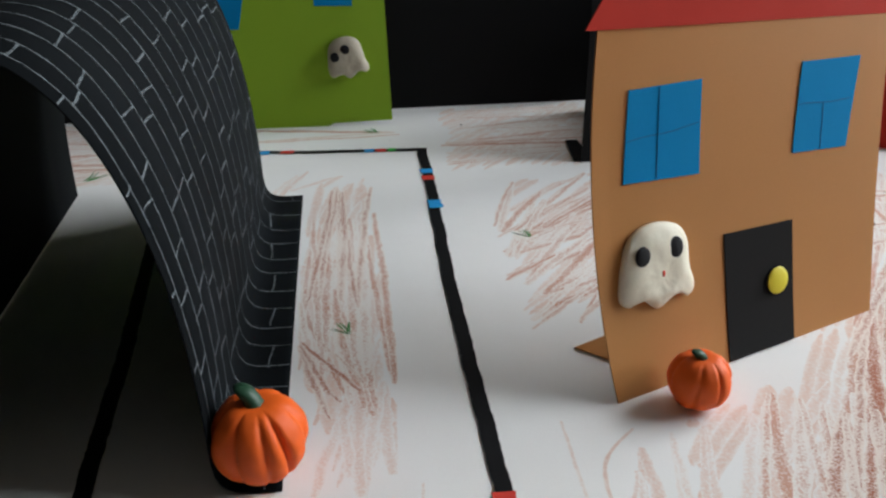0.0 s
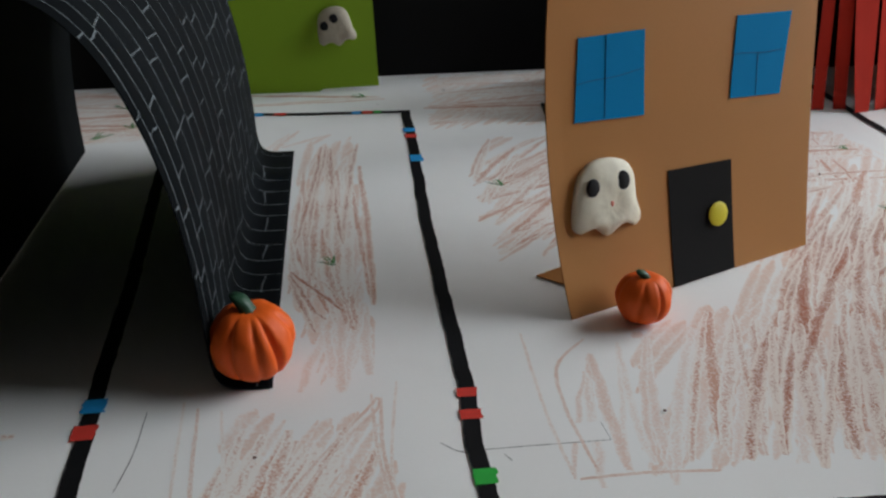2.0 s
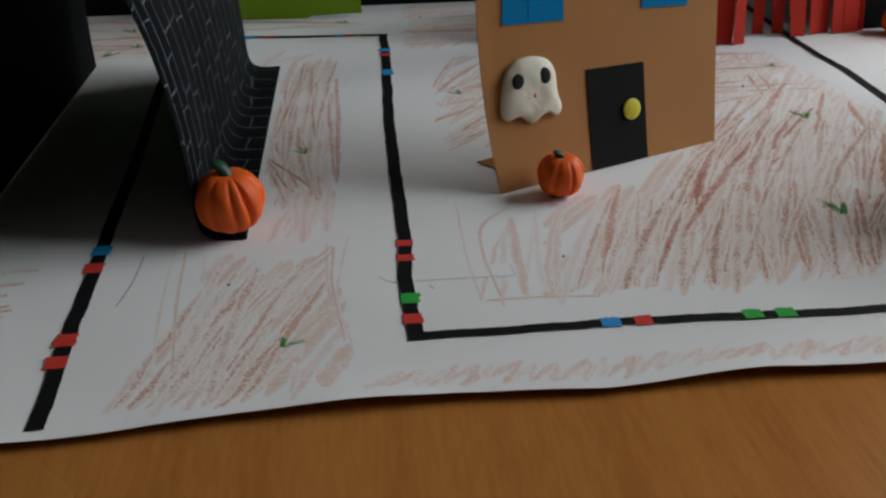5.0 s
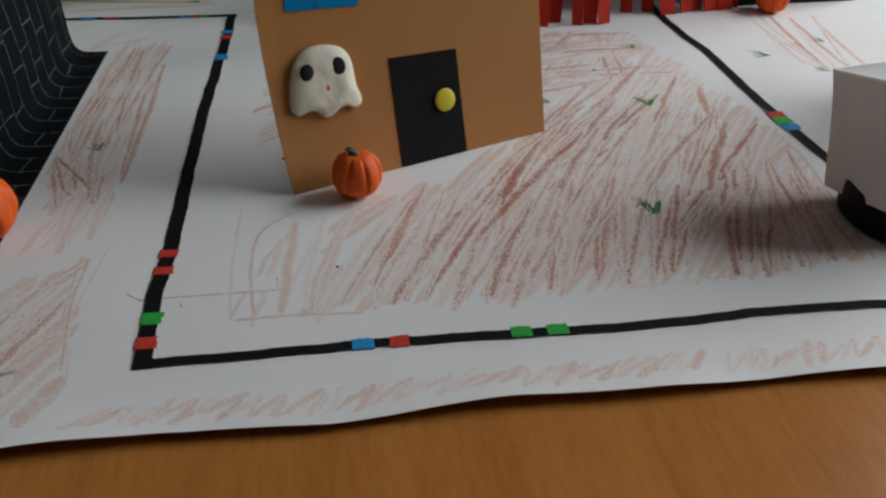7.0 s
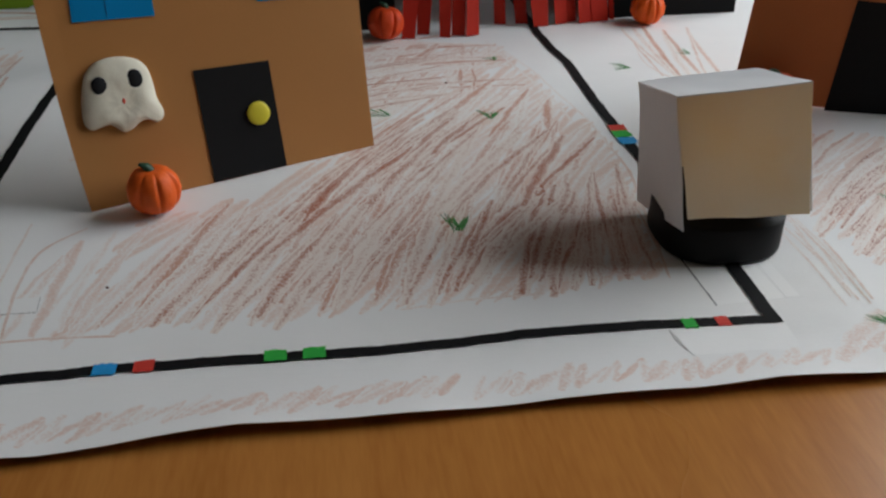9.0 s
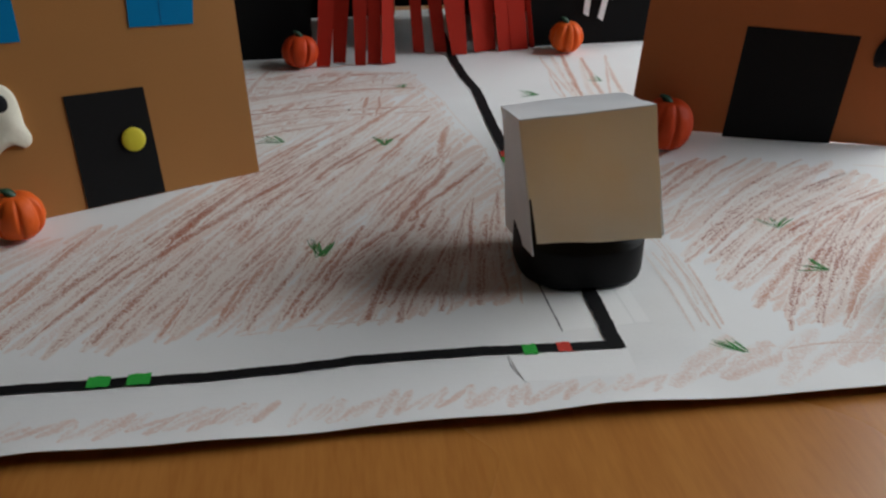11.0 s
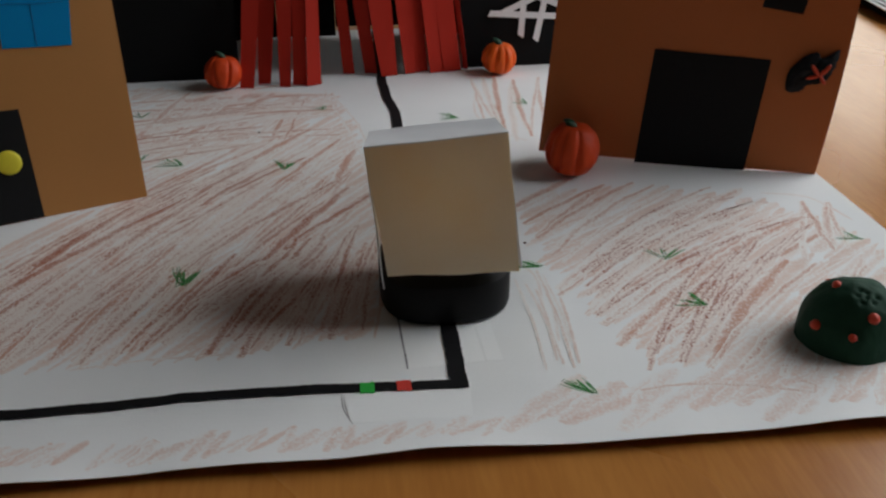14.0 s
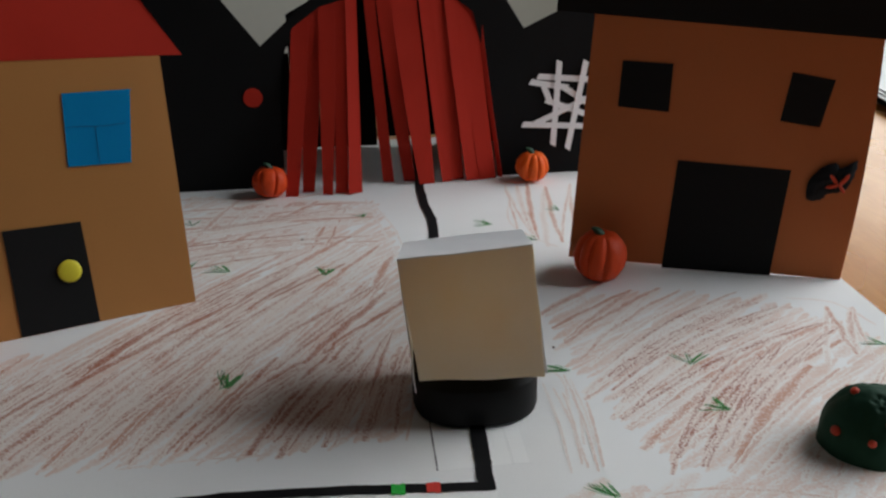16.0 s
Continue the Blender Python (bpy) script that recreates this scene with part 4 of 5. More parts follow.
# ---------------------------------------------------------------- clay figures
def pumpkin(x, y, z, dia, high, seed, ribs=8, label="", lean=(0, 0), stem=1.0, turn=0, clay="orange"):
    r = random.Random(seed)
    ob = thing("clay_pumpkin", label, "pumpkin", pose(x, y, z, lean[0], lean[1], turn), "clay pumpkins")
    cuts = [(i + r.uniform(-0.22, 0.22)) * 2 * math.pi / ribs for i in range(ribs)]
    depth = [r.uniform(0.10, 0.24) for _ in cuts]
    wide = [r.uniform(0.07, 0.13) for _ in cuts]
    bend = [r.uniform(-0.22, 0.22) for _ in cuts]
    bm = bmesh.new()
    nu, nv = 110, 30
    R, H = dia / 2, high
    ring = []
    for j in range(1, nv):
        v = math.pi * j / nv
        row = []
        for i in range(nu):
            u = 2 * math.pi * i / nu
            g = 0.0
            for c, d, wd, bn in zip(cuts, depth, wide, bend):
                c += bn * math.cos(v)
                da = math.atan2(math.sin(u - c), math.cos(u - c))
                g = max(g, d * math.exp(-abs(da / wd) ** 1.5))
            env = math.sin(v) ** 0.45
            lump = 1 + 0.018 * math.sin(3 * u + seed) * math.sin(2 * v) + 0.012 * math.sin(5 * u + 1.7 * seed) + 0.03 * noise.noise(Vector((math.cos(u) * 3, math.sin(u) * 3, v * 3 + seed))) + 0.012 * noise.noise(Vector((math.cos(u) * 9, math.sin(u) * 9, v * 7 + seed)))
            rad = R * math.sin(v) ** 0.82 * (1 - g * env) * lump
            zz = H * (0.5 + 0.5 * math.cos(v) * (1 - 0.10 * math.exp(-(math.sin(v) / 0.33) ** 2)))
            row.append(bm.verts.new((rad * math.cos(u), rad * math.sin(u), zz)))
        ring.append(row)
    top, bot = bm.verts.new((0, 0, H * 0.925)), bm.verts.new((0, 0, H * 0.05))
    for a, b in zip(ring, ring[1:]):
        for i in range(nu):
            bm.faces.new((a[i], a[(i + 1) % nu], b[(i + 1) % nu], b[i]))
    for i in range(nu):
        bm.faces.new((top, ring[0][(i + 1) % nu], ring[0][i]))
        bm.faces.new((bot, ring[-1][i], ring[-1][(i + 1) % nu]))
    part("body", bm, M[clay], ob, "ribbed orange clay body", smooth=True)
    bm = bmesh.new()
    nu, prev = 20, None
    L = R * 0.52 * stem
    for k in range(9):
        q = k / 8
        rad = R * (0.19 + 0.17 * math.exp(-q * 9)) * (1.0 if q < 0.9 else 0.6)
        cx, cy, cz = -0.55 * L * q * q, 0.25 * L * q * q, H * 0.86 + L * q
        row = [bm.verts.new((cx + rad * math.cos(2 * math.pi * i / nu) * (1 + (0.08 + 0.25 * math.exp(-q * 7)) * math.sin(10 * math.pi * i / nu)), cy + rad * math.sin(2 * math.pi * i / nu), cz)) for i in range(nu)]
        if prev:
            for i in range(nu):
                bm.faces.new((prev[i], prev[(i + 1) % nu], row[(i + 1) % nu], row[i]))
        else:
            bm.faces.new(row[::-1])
        prev = row
    bm.faces.new(prev)
    part("stem", bm, M["stem"], ob, "dark green clay stem", smooth=True)
    return ob


pumpkin(-0.0282, 0.1550, 0.0012, 0.0232, 0.0210, 1, 9, "large ribbed orange clay pumpkin on the tunnel's foot flange", stem=1.0)
pumpkin(0.0860, 0.1716, 0.0, 0.0168, 0.0156, 2, 7, "small orange clay pumpkin before the tan house", stem=0.85, turn=30)
pumpkin(0.3156, 0.2158, 0.0, 0.0203, 0.0203, 3, 8, "orange clay pumpkin with deep grooves before the brown house", stem=0.8, turn=10, clay="orange_shaded")
pumpkin(0.3105, 0.3480, 0.0, 0.0175, 0.0160, 4, 9, "small orange clay pumpkin beside the castle gate", stem=0.9)
pumpkin(0.1740, 0.3395, 0.0, 0.0180, 0.0160, 5, 6, "lumpy orange clay pumpkin beside the curtain strips, shade in its colour", lean=(0, 6), stem=0.9, turn=50, clay="orange_shaded")


def pillow(bm, outline, thick, mi=0, nr=9, lumps=0.0):
    """A pressed clay form: an outline in (x, z) puffed out towards -y."""
    n = len(outline)
    cx, cz = sum(p[0] for p in outline) / n, sum(p[1] for p in outline) / n
    reach = max(2, n // 7)
    calm = [tuple(sum(outline[(i + k) % n][c] for k in range(-reach, reach + 1)) / (2 * reach + 1) for c in (0, 1)) for i in range(n)]
    back = [bm.verts.new((p[0], 0, p[1])) for p in outline]
    faces = [bm.faces.new(back)]
    prev = back
    for k in range(nr + 1):
        q = k / nr
        s = (1 - q ** 1.7)
        d = -thick * (0.40 + 0.60 * (1 - (1 - min(1.0, q / 0.55)) ** 2.2)) if k else -thick * 0.40
        if k == nr:
            tip = bm.verts.new((cx, d, cz))
            faces += [bm.faces.new((prev[i], prev[(i + 1) % n], tip)) for i in range(n)]
        else:
            s = 1 - 0.94 * q ** 1.25
            row = []
            for p, o in zip(outline, calm):
                w = min(1.0, 1.6 * q)
                x, z = (c + (a + (b - a) * w - c) * s for a, b, c in zip(p, o, (cx, cz)))
                row.append(bm.verts.new((x, d + lumps * thick * math.sin(x * 900) * math.cos(z * 700) * q, z)))
            faces += [bm.faces.new((prev[i], prev[(i + 1) % n], row[(i + 1) % n], row[i])) for i in range(n)]
            prev = row
    for f in faces:
        f.material_index = mi


GHOST = [(0.0, 0.20), (0.02, 0.42), (0.06, 0.60), (0.14, 0.82), (0.30, 0.96), (0.53, 1.0), (0.78, 0.94), (0.91, 0.79), (0.945, 0.55), (0.955, 0.36), (1.0, 0.21), (0.98, 0.10), (0.89, 0.05), (0.78, 0.11), (0.67, 0.09), (0.57, 0.02), (0.46, 0.0), (0.38, 0.07), (0.30, 0.13), (0.19, 0.12), (0.08, 0.10)]


def ghost(m, w, h, thick, eyes, nose, label, clay="cream"):
    out = [(v[0] * w, v[1] * h) for v in smooth_loop([Vector((a, b, 0)) for a, b in GHOST], 4)]
    bm = bmesh.new()
    pillow(bm, out, thick, 0, 12, 0.02)
    for v in bm.verts:
        if v.co.y < -0.0004:
            v.co.y += 0.0003 * noise.noise(v.co * 220) + 0.00012 * noise.noise(v.co * 700)
    for ex, ez, ew, eh, tilt in eyes:
        blob(bm, (ex * w, -thick * 0.88, ez * h), (ew * w, thick * 0.22, eh * h), 1, 18, 10, Matrix.Rotation(radians(tilt), 4, "Y"))
    if nose:
        blob(bm, (nose[0] * w, -thick * 0.98, nose[1] * h), (0.022 * w, thick * 0.06, 0.04 * h), 2, 10, 6)
    ob = new("ghost_figure", finish("ghost_figure", bm, [M[clay], M["eye"], M["dot"]], True))
    ob.matrix_world = m
    return tagged(ob, label, "ghost figure", "clay ghosts")


# ---------------------------------------------------------------- tan house
H1 = pose(0.0650, 0.1740, 0.0, -14, 0, 23.05)
house = thing("paper_house", "tan card house with red roof, blue windows and black door", "paper house", H1)


def wall_place(bl, br, tr, tl, bulge_l=0.0, bulge_r=0.0, belly=0.0):
    def fn(s, t):
        l = bl[0] + (tl[0] - bl[0]) * t + bulge_l * 4 * t * (1 - t)
        rr = br[0] + (tr[0] - br[0]) * t + bulge_r * 4 * t * (1 - t)
        zl, zr = bl[1] + (tl[1] - bl[1]) * t, br[1] + (tr[1] - br[1]) * t
        return l + (rr - l) * s, -belly * math.sin(math.pi * s) * math.sin(math.pi * t), zl + (zr - zl) * s
    return fn


def curled(bm):
    """Gives a piece of the tan house the curl of its card: hollow along one side, the far top corner leaning forward."""
    for v in bm.verts:
        k, q = min(1.0, max(0.0, v.co.x / 0.102)), max(0.0, v.co.z / 0.1)
        amp = 0.0013 + 0.0036 * (1 - k) ** 1.5
        d = -(0.0036 + 0.0039 * k) * q + amp * 4 * (q * (1 - q) if q < 1 else 0.3 * (1 - q))
        v.co += Vector((d * (0.60 - 0.45 * k), d, -0.12 * d))
    return bm


def quad_card(pts, thick=0.0003, depth=0.0, n=8):
    """A four-cornered piece of card, cut into a grid so that it can curl."""
    a, b, c, e = (Vector((x, depth, z)) for x, z in pts)
    return bent_card(lambda s, t: a.lerp(b, s).lerp(e.lerp(c, s), t), n, n, thick)


part("wall", curled(bent_card(wall_place((0.0, 0.0), (0.1020, 0.0), (0.1047, 0.0935), (0.0023, 0.1000), -0.0042, 0.0, 0.0), 20, 20, -0.0005)), M["tan"], house, smooth=False)
bm = flat_card([(-0.0022, 0.0982), (0.1125, 0.0907), (0.1000, 0.1125), (0.0890, 0.1290), (0.0270, 0.1290), (0.0045, 0.1060)], 0.0004, -0.0010)
part("roof", curled(bm), M["red"], house, "red card roof")


def house_window(parent, pts, cross, label):
    ob = part("window", curled(quad_card(pts, -0.0003, -0.00062)), M["blue"], parent, label)
    for a, b in cross:
        d = Vector((b[0] - a[0], b[1] - a[1])).normalized() * 0.00012
        steps = [(a[0] + (b[0] - a[0]) * k / 6, a[1] + (b[1] - a[1]) * k / 6 + 0.00025 * math.sin(k * 1.3)) for k in range(7)]
        pts2 = [(x - d.y, z + d.x) for x, z in steps] + [(x + d.y, z - d.x) for x, z in steps[::-1]]
        part("glazing_line", curled(flat_card(pts2, 0.00010, -0.00104)), M["pen"], ob)


house_window(house, [(0.0070, 0.0587), (0.0328, 0.0571), (0.0342, 0.0822), (0.0103, 0.0825)], [((0.0180, 0.0585), (0.0200, 0.0820)), ((0.0085, 0.0695), (0.0328, 0.0708))], "blue paper window with a pen cross")
house_window(house, [(0.0671, 0.0568), (0.0884, 0.0552), (0.0926, 0.0808), (0.0700, 0.0819)], [((0.0777, 0.0562), (0.0786, 0.0695)), ((0.0687, 0.0702), (0.0891, 0.0690))], "blue paper window with a pen cross")
door = part("door", curled(quad_card([(0.0408, 0.0002), (0.0672, 0.0002), (0.0673, 0.0372), (0.0411, 0.0382)], -0.0003, -0.00062)), M["black_paper"], house, "black paper door")
bm = bmesh.new()
blob(bm, (0.0603, -0.0016, 0.0204), (0.0041, 0.0008, 0.0041), 0, 24, 12)
part("knob", curled(bm), M["yellow"], door, "yellow clay door knob", smooth=True)
# fold-back support flap, standing behind the wall
bm = bmesh.new()
inv = H1.inverted()
f = bm.faces.new([bm.verts.new(inv @ Vector(v)) for v in ((0.0600, 0.2015, 0.0003), (0.0690, 0.1935, 0.0003), (0.0900, 0.1990, 0.0010), (0.0820, 0.2120, 0.0010))])
g = bmesh.ops.extrude_face_region(bm, geom=[f])
bmesh.ops.translate(bm, verts=[v for v in g["geom"] if isinstance(v, bmesh.types.BMVert)], vec=(0, 0, 0.0004))
part("support_flap", bm, M["tan"], house, "folded tan card support flap")
ghost(H1 @ pose(0.0046, 0.0022, 0.0228, 0, 0, -2.5), 0.0248, 0.0237, 0.0034, ((0.275, 0.665, 0.100, 0.122, 8), (0.715, 0.68, 0.104, 0.134, 4)), (0.525, 0.42), "cream clay ghost with black eyes on the tan house")

# ---------------------------------------------------------------- brown house
H2 = pose(0.3080, 0.2350, 0.0, -2, 0, -17.06)
house = thing("paper_house", "brown card house with black roof, windows and large door", "paper house", H2)
part("wall", bent_card(wall_place((-0.0008, 0.0024), (0.1040, 0.0), (0.1077, 0.0935), (0.0062, 0.1020), 0.0, 0.0016, 0.0), 16, 16, -0.0005), M["brown"], house)
part("roof", flat_card([(-0.0083, 0.1008), (0.1200, 0.0905), (0.1080, 0.1200), (0.0950, 0.1350), (0.0100, 0.1350), (-0.0080, 0.1060)], 0.0004, -0.0006), M["black_paper"], house, "black card roof")
part("window", flat_card([(0.0161, 0.0651), (0.0353, 0.0635), (0.0358, 0.0816), (0.0171, 0.0826)], 0.0003, -0.0008), M["black_paper"], house, "black paper window")
part("window", flat_card([(0.0757, 0.0614), (0.0898, 0.0593), (0.0932, 0.0768), (0.0782, 0.0794)], 0.0003, -0.0008), M["black_paper"], house, "black paper window set askew")
part("door", flat_card([(0.0366, 0.0003), (0.0780, -0.0001), (0.0816, 0.0427), (0.0400, 0.0448)], 0.0003, -0.0008), M["black_paper"], house, "large black paper door")
bm = flat_card([(0.020, 0.0006), (0.085, 0.0006), (0.070, 0.0500), (0.035, 0.0500)], 0.0004, 0.0)
bmesh.ops.rotate(bm, cent=(0, 0, 0.05), matrix=Matrix.Rotation(radians(22), 3, "X"), verts=bm.verts[:])
bmesh.ops.translate(bm, verts=bm.verts[:], vec=(0, 0.0012, 0.004))
part("support_flap", bm, M["brown"], house, "folded brown card support flap")

# black cat's head of clay with a red face
bm = bmesh.new()
CAT = [(0.0, 0.10), (0.02, 0.45), (0.16, 0.72), (0.36, 0.92), (0.55, 0.98), (0.66, 0.86), (0.80, 0.93), (1.0, 1.06), (0.98, 0.80), (0.93, 0.55), (0.84, 0.36), (0.68, 0.22), (0.45, 0.20), (0.30, 0.02), (0.10, -0.02)]
pillow(bm, [(v[0] * 0.0165, v[1] * 0.0145) for v in smooth_loop([Vector((a, b, 0)) for a, b in CAT], 3)], 0.0034, 0, 8, 0.10)
for v in bm.verts:
    if v.co.y < -0.0005:
        v.co += Vector((noise.noise(v.co * 700), noise.noise(v.co * 700 + Vector((9, 0, 0))) * 1.4, noise.noise(v.co * 700 + Vector((0, 9, 0))))) * 0.0008
for a, b, ang, ln in ((0.53, 0.60, -38, 0.15), (0.74, 0.60, 36, 0.17), (0.50, 0.42, 78, 0.14), (0.71, 0.37, -35, 0.13)):
    blob(bm, (a * 0.0165, -0.0036, b * 0.0145), (ln * 0.0165 * 0.33, 0.0006, ln * 0.0165), 1, 10, 6, Matrix.Rotation(radians(ang), 4, "Y"))
ob = new("cat_head_figure", finish("cat_head_figure", bm, [M["eye"], M["dot"]], True))
ob.matrix_world = H2 @ pose(0.0878, -0.0003, 0.0318)
tagged(ob, "black clay cat head with red features on the brown house", "cat figure")

# ---------------------------------------------------------------- green house
H3 = pose(-0.0900, 0.4160, 0.0, -1, 0, 0.5)
house = thing("paper_house", "bright green card house with blue windows behind the tunnel", "paper house", H3)
part("wall", flat_card([(0.0, 0.0), (0.0770, 0.0), (0.0800, 0.0014), (0.1090, 0.0022), (0.1065, 0.0615), (0.1050, 0.1000), (0.0, 0.1000)], 0.0005, 0.0), M["green_card"], house)
part("window", flat_card([(0.0732, 0.0592), (0.0912, 0.0588), (0.0912, 0.0800), (0.0735, 0.0800)], 0.0003, -0.0004), M["blue"], house, "blue paper window")
part("window", flat_card([(0.0150, 0.0490), (0.0375, 0.0490), (0.0425, 0.0720), (0.0200, 0.0720)], 0.0003, -0.0004), M["blue"], house, "blue paper window set askew")
ghost(H3 @ pose(0.0800, -0.0002, 0.0225, 0, -13, 0), 0.0195, 0.0200, 0.0045, ((0.25, 0.60, 0.125, 0.125, 0), (0.53, 0.72, 0.125, 0.125, 0)), None, "small cream clay ghost with round eyes on the green house", "cream_dull")

# ---------------------------------------------------------------- castle
C0 = pose(0.1000, 0.3530, 0.0, 0, 0, 2.0)
castle = thing("paper_castle", "black card castle with pointed gables and a curtained gate", "paper castle", C0)
ox = 0.1000
OUT = [(0.100, 0.0), (0.1805, 0.0), (0.1812, 0.045), (0.1840, 0.066), (0.1905, 0.0821), (0.2050, 0.0920), (0.2300, 0.0985), (0.2550, 0.0985), (0.2720, 0.0940), (0.2811, 0.0870), (0.2880, 0.0600), (0.2925, 0.020), (0.2935, 0.0),
       (0.365, 0.0), (0.365, 0.103), (0.3283, 0.0871), (0.3074, 0.0777), (0.2982, 0.0924), (0.262, 0.149), (0.1999, 0.0954), (0.1739, 0.0737), (0.1569, 0.0967), (0.136, 0.125), (0.100, 0.090)]
part("facade", flat_card([(x - ox, z) for x, z in OUT], 0.0005, 0.0), M["black"], castle, "black card facade with an arched gate")
bm = bmesh.new()
f = bm.faces.new([bm.verts.new(v) for v in ((-0.0030, 0.0008, 0.0003), (0.006, 0.0008, 0.0003), (0.006, 0.028, 0.0003), (0.0005, 0.028, 0.0003))])
g = bmesh.ops.extrude_face_region(bm, geom=[f])
bmesh.ops.translate(bm, verts=[v for v in g["geom"] if isinstance(v, bmesh.types.BMVert)], vec=(0, 0, 0.0005))
part("foot_tab", bm, M["black"], castle, "folded black foot tab")
# hidden behind the brown house; added to block light from the window
part("side_light_block", box(bmesh.new(), 0.2648, 0.2654, 0.0010, 0.0880, 0.0002, 0.1500), M["black"], castle, "hidden black card side added to shade the castle's inside")
# added lid that keeps light off the floor inside the castle
bm = bmesh.new()
SHADE_LID = [(0.1840, 0.0700), (0.2150, 0.0985), (0.2840, 0.0985), (0.2960, 0.0740)]
rows2 = [[bm.verts.new((x - 0.1000, y, z)) for x, z in SHADE_LID] for y in (0.0012, 0.0700)]
for k in range(3):
    bm.faces.new((rows2[0][k], rows2[0][k + 1], rows2[1][k + 1], rows2[1][k]))
g = bmesh.ops.extrude_face_region(bm, geom=bm.faces[:])
bmesh.ops.translate(bm, verts=[v for v in g["geom"] if isinstance(v, bmesh.types.BMVert)], vec=(0, 0, 0.0005))
part("gate_light_block", bm, M["black"], castle, "black card added above the gate to shade its inside")
bm = bmesh.new()
g = bmesh.ops.create_cone(bm, segments=26, radius1=0.0049, radius2=0.0049, depth=0.0003, cap_ends=True, matrix=Matrix.Translation((0.0680, -0.0004, 0.0481)) @ Matrix.Rotation(radians(90), 4, "X"))
part("red_dot", bm, M["red"], castle, "round red paper dot")


def web_strip(pts, w):
    """A straight white paper strip stuck on the facade."""
    global web_count
    (x0, z0), (x1, z1) = pts
    d = Vector((x1 - x0, z1 - z0)).normalized() * w / 2
    web_count += 1
    part("web_strip", flat_card([(x0 - d.y, z0 + d.x), (x0 + d.y - d.x * 0.8, z0 - d.x - d.y * 0.8), (x1 + d.y, z1 - d.x), (x1 - d.y + d.x, z1 + d.x + d.y)], 0.00015, -0.0003 - 0.00016 * web_count), M["card_cool"], castle, "white paper strip of the cobweb")


web_count = 0
for a, b in (((0.2155, 0.0527), (0.2460, 0.0497)), ((0.2115, 0.0500), (0.2300, 0.0465)), ((0.2290, 0.0465), (0.2470, 0.0340)), ((0.2180, 0.0480), (0.2215, 0.0395)), ((0.2200, 0.0400), (0.2460, 0.0300)), ((0.2130, 0.0275), (0.2450, 0.0420)),
             ((0.2075, 0.0278), (0.2440, 0.0252)), ((0.2260, 0.0600), (0.2235, 0.0165)), ((0.2400, 0.0595), (0.2315, 0.0140))):
    web_strip((a, b), 0.0031)


def strip(t0, t1, zt, b0, b1, yb, seed, zb=0.0004):
    """A hanging strip of red card from the arch, its foot pushed forward."""
    r = random.Random(seed)
    bw = -0.0006 + r.uniform(-0.0004, 0.0003)
    twist = r.choice((-1, 1)) * r.uniform(0.0008, 0.0024)

    def fn(s, t):
        q = 1 - t
        mid, half = (t0 + t1) / 2 + ((b0 + b1) - (t0 + t1)) / 2 * q ** 1.15, (t1 - t0) / 2 + ((b1 - b0) - (t1 - t0)) / 2 * q ** 2.6
        x0, x1 = mid - half, mid + half
        y = 0.0016 + (yb - 0.0026) * q ** 1.6 + bw * math.sin(math.pi * t) + 0.00008 * math.sin(3 * s)
        y += twist * (s - 0.5) * (0.3 + 0.7 * q)
        return x0 + (x1 - x0) * s - ox, y - 0.0011 * (seed % 2) * (0.4 + 0.6 * q), zb + (zt + 0.006 - zb) * t
    part("curtain_strip", bent_card(fn, 3, 14, -0.0003), M["red"], castle, "hanging strip of red card", smooth=False)


STRIPS = ((0.1900, 0.1985, 0.0795, 0.1815, 0.1880, -0.0165), (0.1960, 0.2050, 0.0850, 0.1900, 0.1960, -0.0120), (0.2040, 0.2120, 0.0910, 0.2005, 0.2055, -0.0170), (0.2118, 0.2178, 0.0950, 0.2068, 0.2135, -0.0165), (0.2176, 0.2232, 0.0960, 0.2135, 0.2205, -0.0165),
          (0.2262, 0.2318, 0.1000, 0.2320, 0.2378, -0.0010), (0.2318, 0.2392, 0.1000, 0.2430, 0.2490, -0.0010), (0.2390, 0.2522, 0.1005, 0.2508, 0.2588, -0.0080), (0.2532, 0.2598, 0.1000, 0.2630, 0.2688, -0.0040), (0.2592, 0.2668, 0.0990, 0.2690, 0.2752, -0.0030), (0.2660, 0.2735, 0.0975, 0.2757, 0.2832, -0.0042), (0.2728, 0.2822, 0.0930, 0.2832, 0.2920, -0.0045), (0.2825, 0.2850, 0.0860, 0.2938, 0.2958, -0.0010))
for i, s in enumerate(STRIPS):
    strip(*s, i + 1)

# black card that closes the back of the village
backing = thing("black_backing_card", "long black card standing behind the paper village", "card")
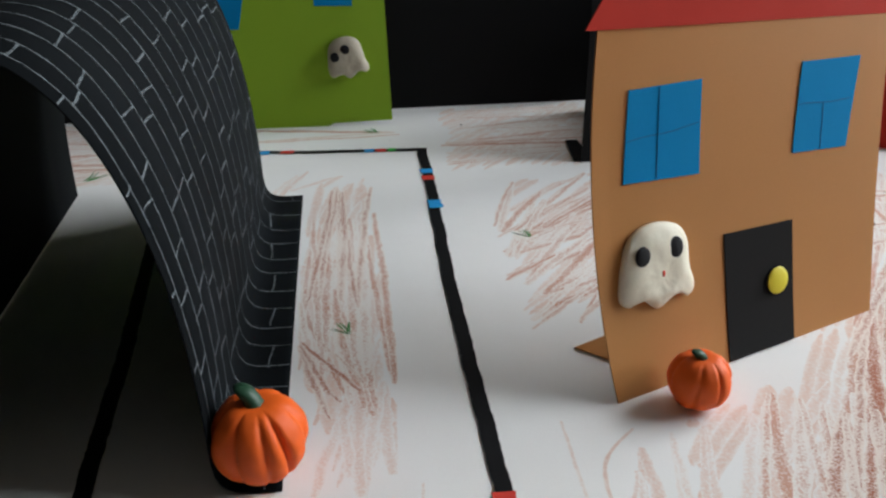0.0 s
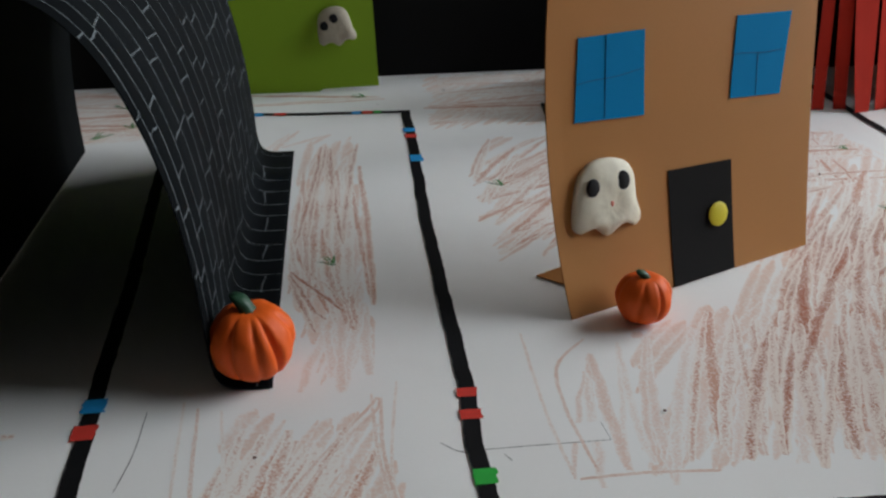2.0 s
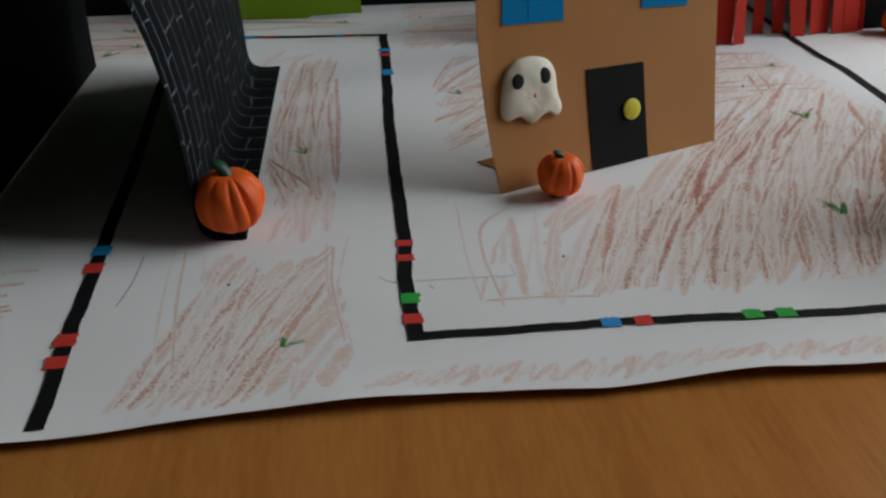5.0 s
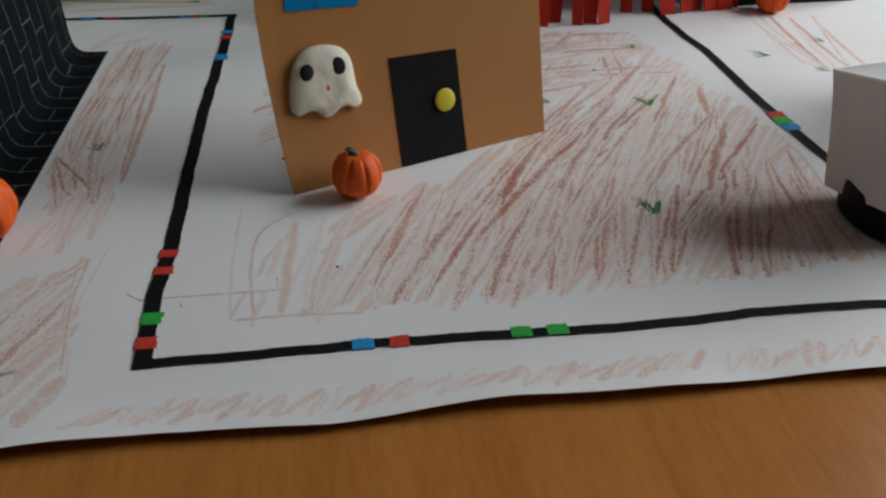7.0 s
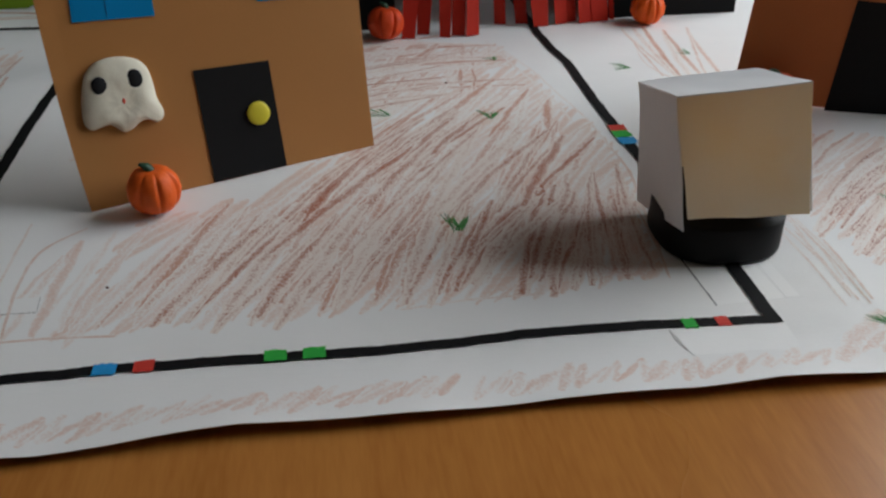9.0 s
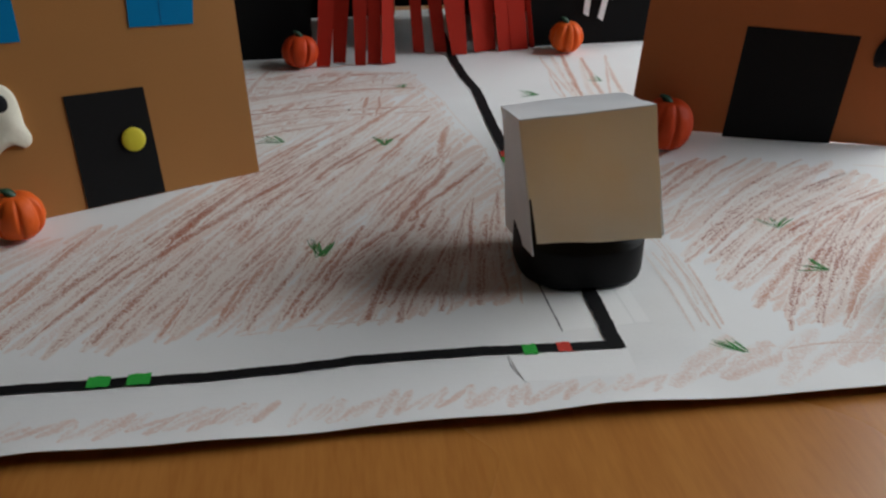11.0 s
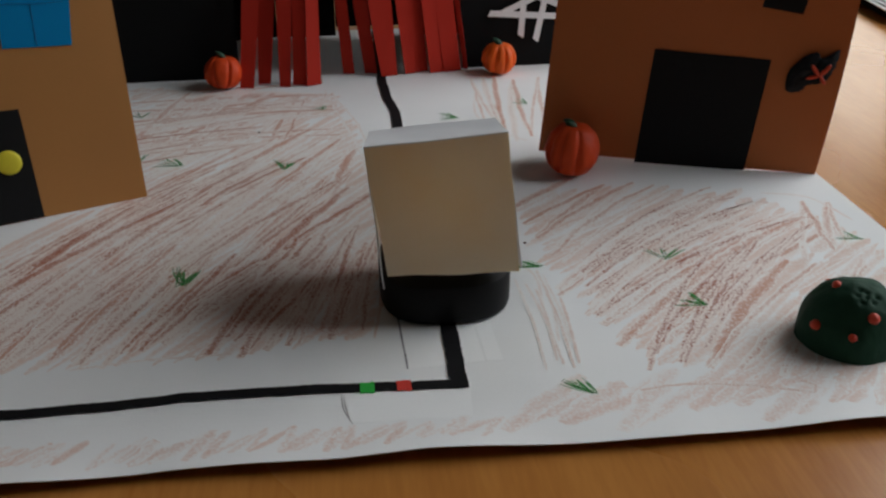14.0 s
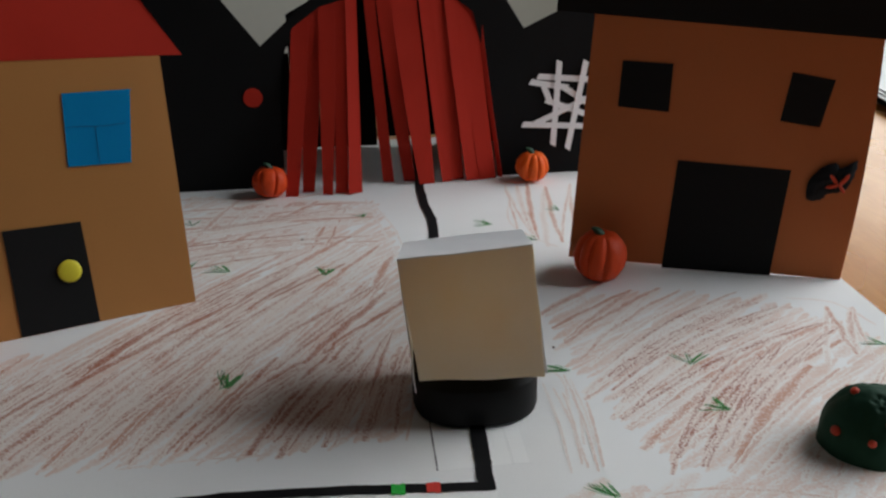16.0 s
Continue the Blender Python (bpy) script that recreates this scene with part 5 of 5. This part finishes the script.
# tall end and gabled tops reach out of view, raised to block light
for x0, x1, z0, zl, zr in ((-0.240, 0.1280, 0.0, 0.2100, 0.2100), (0.1240, 0.1800, 0.0, 0.0580, 0.0580), (0.1802, 0.1958, 0.0010, 0.0800, 0.0880), (0.1960, 0.2290, 0.0010, 0.0880, 0.1080), (0.2292, 0.2660, 0.0062, 0.1080, 0.1340), (0.2662, 0.2900, 0.0, 0.1320, 0.0900), (0.2902, 0.3630, 0.0, 0.0580, 0.0580)):
    y0, y1 = ((0.4475 if zl > 0.2 else 0.4300) - 0.0175 * max(0.0, 0.18 - x) / 0.42 + (0.0008 if zl > 0.2 else 0.0) for x in (x0, x1))
    bm = bmesh.new()
    f = bm.faces.new([bm.verts.new(v) for v in ((x0, y0, z0), (x1, y1, z0), (x1, y1, zr), (x0, y0, zl))])
    g = bmesh.ops.extrude_face_region(bm, geom=[f])
    bmesh.ops.translate(bm, verts=[v for v in g["geom"] if isinstance(v, bmesh.types.BMVert)], vec=(0, 0.0006, 0))
    part("panel", bm, M["black"], backing)

# ---------------------------------------------------------------- clay bush
BX, BY, BZ = 0.0132, 0.0130, 0.0174
bush = thing("clay_bush", "dark green clay bush dotted with red berries", "bush", pose(0.3622, 0.0966, 0.0))


def bush_skin(d):
    """The dome's surface in the direction d: a rounded top on upright sides."""
    up = max(d.z, 0.0)
    side = math.hypot(d.x, d.y)
    k = (side ** 2.2 + up ** 2.2) ** (-1 / 2.2) if up > 0 else 1 / max(side, 0.35)
    k *= 1 + 0.045 * noise.noise(d * 1.8) + 0.018 * noise.noise(d * 4.5) + 0.006 * noise.noise(d * 12)
    return Vector((d.x * BX * k, d.y * BY * k, max(d.z * BZ * k, -0.0001)))


DENTS = [Vector((math.cos(radians(a)) * math.cos(radians(e)), math.sin(radians(a)) * math.cos(radians(e)), math.sin(radians(e)))) for a, e in ((-120, 66), (-108, 58), (-98, 64), (-110, 72), (-90, 70), (-84, 58), (-70, 62), (60, 60), (10, 45))]
bm = bmesh.new()
bmesh.ops.create_icosphere(bm, subdivisions=6, radius=1.0)
for v in bm.verts:
    d = v.co.normalized()
    p = bush_skin(d)
    for q in DENTS:
        p *= 1 - 0.055 * math.exp(-((d - q).length / 0.055) ** 2)
    v.co = p
part("dome", bm, M["bush"], bush, "lumpy dark green clay dome", smooth=True)
for a, e, k in ((170, 66, 1.0), (-162, 24, 1.25), (-116, 24, 0.95), (-92, 42, 1.3), (20, 35, 1.1), (100, 40, 1.0)):
    d = Vector((math.cos(radians(a)) * math.cos(radians(e)), math.sin(radians(a)) * math.cos(radians(e)), math.sin(radians(e))))
    bm = bmesh.new()
    blob(bm, bush_skin(d), (0.0012 * k, 0.0012 * k, 0.0011 * k), 0, 14, 8)
    part("berry", bm, M["dot"], bush, "red clay berry", smooth=True)

# ---------------------------------------------------------------- line-following robot in a paper cover
robot = thing("toy_robot", "small black line-following robot under a tilted white paper box", "toy robot", pose(0.2574, 0.1330, 0.0, 0, 0, 0))


def squircle(rad, a):
    """A rounded footprint, a little squarer than a circle."""
    c, q = math.cos(a), math.sin(a)
    k = rad * (abs(c) ** 2.7 + abs(q) ** 2.7) ** (-1 / 2.7)
    return k * c, k * q


bm = bmesh.new()
PROF = [(0.0, 0.0004), (0.0180, 0.0004), (0.0187, 0.0009), (0.0190, 0.0020), (0.0190, 0.0060), (0.0190, 0.0118), (0.0187, 0.0124), (0.0150, 0.0126), (0.0148, 0.0172), (0.0, 0.0174)]
nu, prev = 56, None
for rad, z in PROF:
    row = [bm.verts.new((0, 0, z))] if rad == 0 else [bm.verts.new((*squircle(rad * 0.985, 2 * math.pi * i / nu), z)) for i in range(nu)]
    if prev:
        for i in range(nu):
            a, b = prev[i % len(prev)], prev[(i + 1) % len(prev)]
            c, d = row[(i + 1) % len(row)], row[i % len(row)]
            bm.faces.new([v for k, v in enumerate((a, b, c, d)) if v not in (a, b, c, d)[:k]])
    prev = row
part("base", bm, M["plastic"], robot, "round black plastic base", smooth=True)
COVER = pose(0.0, -0.0010, 0.0130, -14, -5, -3)
W, D, HB = 0.0374, 0.0380, 0.0350
CM = COVER


def cover_panel(name, fn, label="", card="card_cool"):
    bm = bent_card(fn, 18, 18, 0.0004)
    for v in bm.verts:
        v.co += 0.00045 * noise.noise_vector(v.co * 70)    # handled, slightly dented paper
        v.co.x = v.co.x * (0.93 + 0.07 * v.co.z / HB) + 0.0012 * (1 - v.co.z / HB) + 0.0006
    bmesh.ops.transform(bm, matrix=CM, verts=bm.verts[:])
    return part(name, bm, M[card], robot, label)


w2, d2 = W / 2, D / 2
# back and front carry a painted warm glow, top and sides a cool skylight
cover_panel("back_panel", lambda s, t: (-w2 + W * s, -d2, HB * t + (1 - t) * (0.0002 * math.sin(9 * s) - 0.0022 * (s - 0.2))), "white paper back of the cover, warm glow tinted into its colour", "card_glow_tint")
cover_panel("front_panel", lambda s, t: (w2 - W * s, d2, HB * t - 0.002 * (1 - t)), "white paper front of the cover", "card_glow_tint")
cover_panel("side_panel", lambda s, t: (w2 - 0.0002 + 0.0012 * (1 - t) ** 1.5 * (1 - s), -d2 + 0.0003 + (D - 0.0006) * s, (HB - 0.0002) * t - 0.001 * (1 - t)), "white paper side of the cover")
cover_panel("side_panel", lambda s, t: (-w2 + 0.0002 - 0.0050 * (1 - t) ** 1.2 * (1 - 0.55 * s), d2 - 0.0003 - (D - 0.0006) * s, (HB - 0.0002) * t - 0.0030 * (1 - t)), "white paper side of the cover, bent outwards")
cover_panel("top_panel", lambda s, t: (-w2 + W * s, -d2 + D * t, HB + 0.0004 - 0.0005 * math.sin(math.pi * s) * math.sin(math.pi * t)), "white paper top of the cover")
for sx in (-0.0085, 0.0085):
    bm = bmesh.new()
    blob(bm, (0, 0, 0), (0.0033, 0.0003, 0.0054), 0, 20, 8)
    bmesh.ops.transform(bm, matrix=CM @ pose(sx, d2 + 0.0012, 0.0265), verts=bm.verts[:])
    part("eye", bm, M["marker"], robot, "black drawn oval eye", smooth=True)

# ---------------------------------------------------------------- paper pile on the table
pile = thing("paper_pile", "white papers with a dark folder edge on the table", "paper pile", pose(0.5660, 0.4150, TOP, 0, 0, -8))
part("folder", box(bmesh.new(), 0.0, 0.21, 0.0, 0.297, 0.0004, 0.0060, 0.0006), M["black"], pile, "dark folder")
for k in range(3):
    part("sheet_of_paper", box(bmesh.new(), -0.004 + 0.003 * k, 0.207 + 0.002 * k, 0.004 + 0.003 * k, 0.300 - 0.002 * k, 0.0064 + 0.0011 * k, 0.0072 + 0.0011 * k), M["paper"], pile)
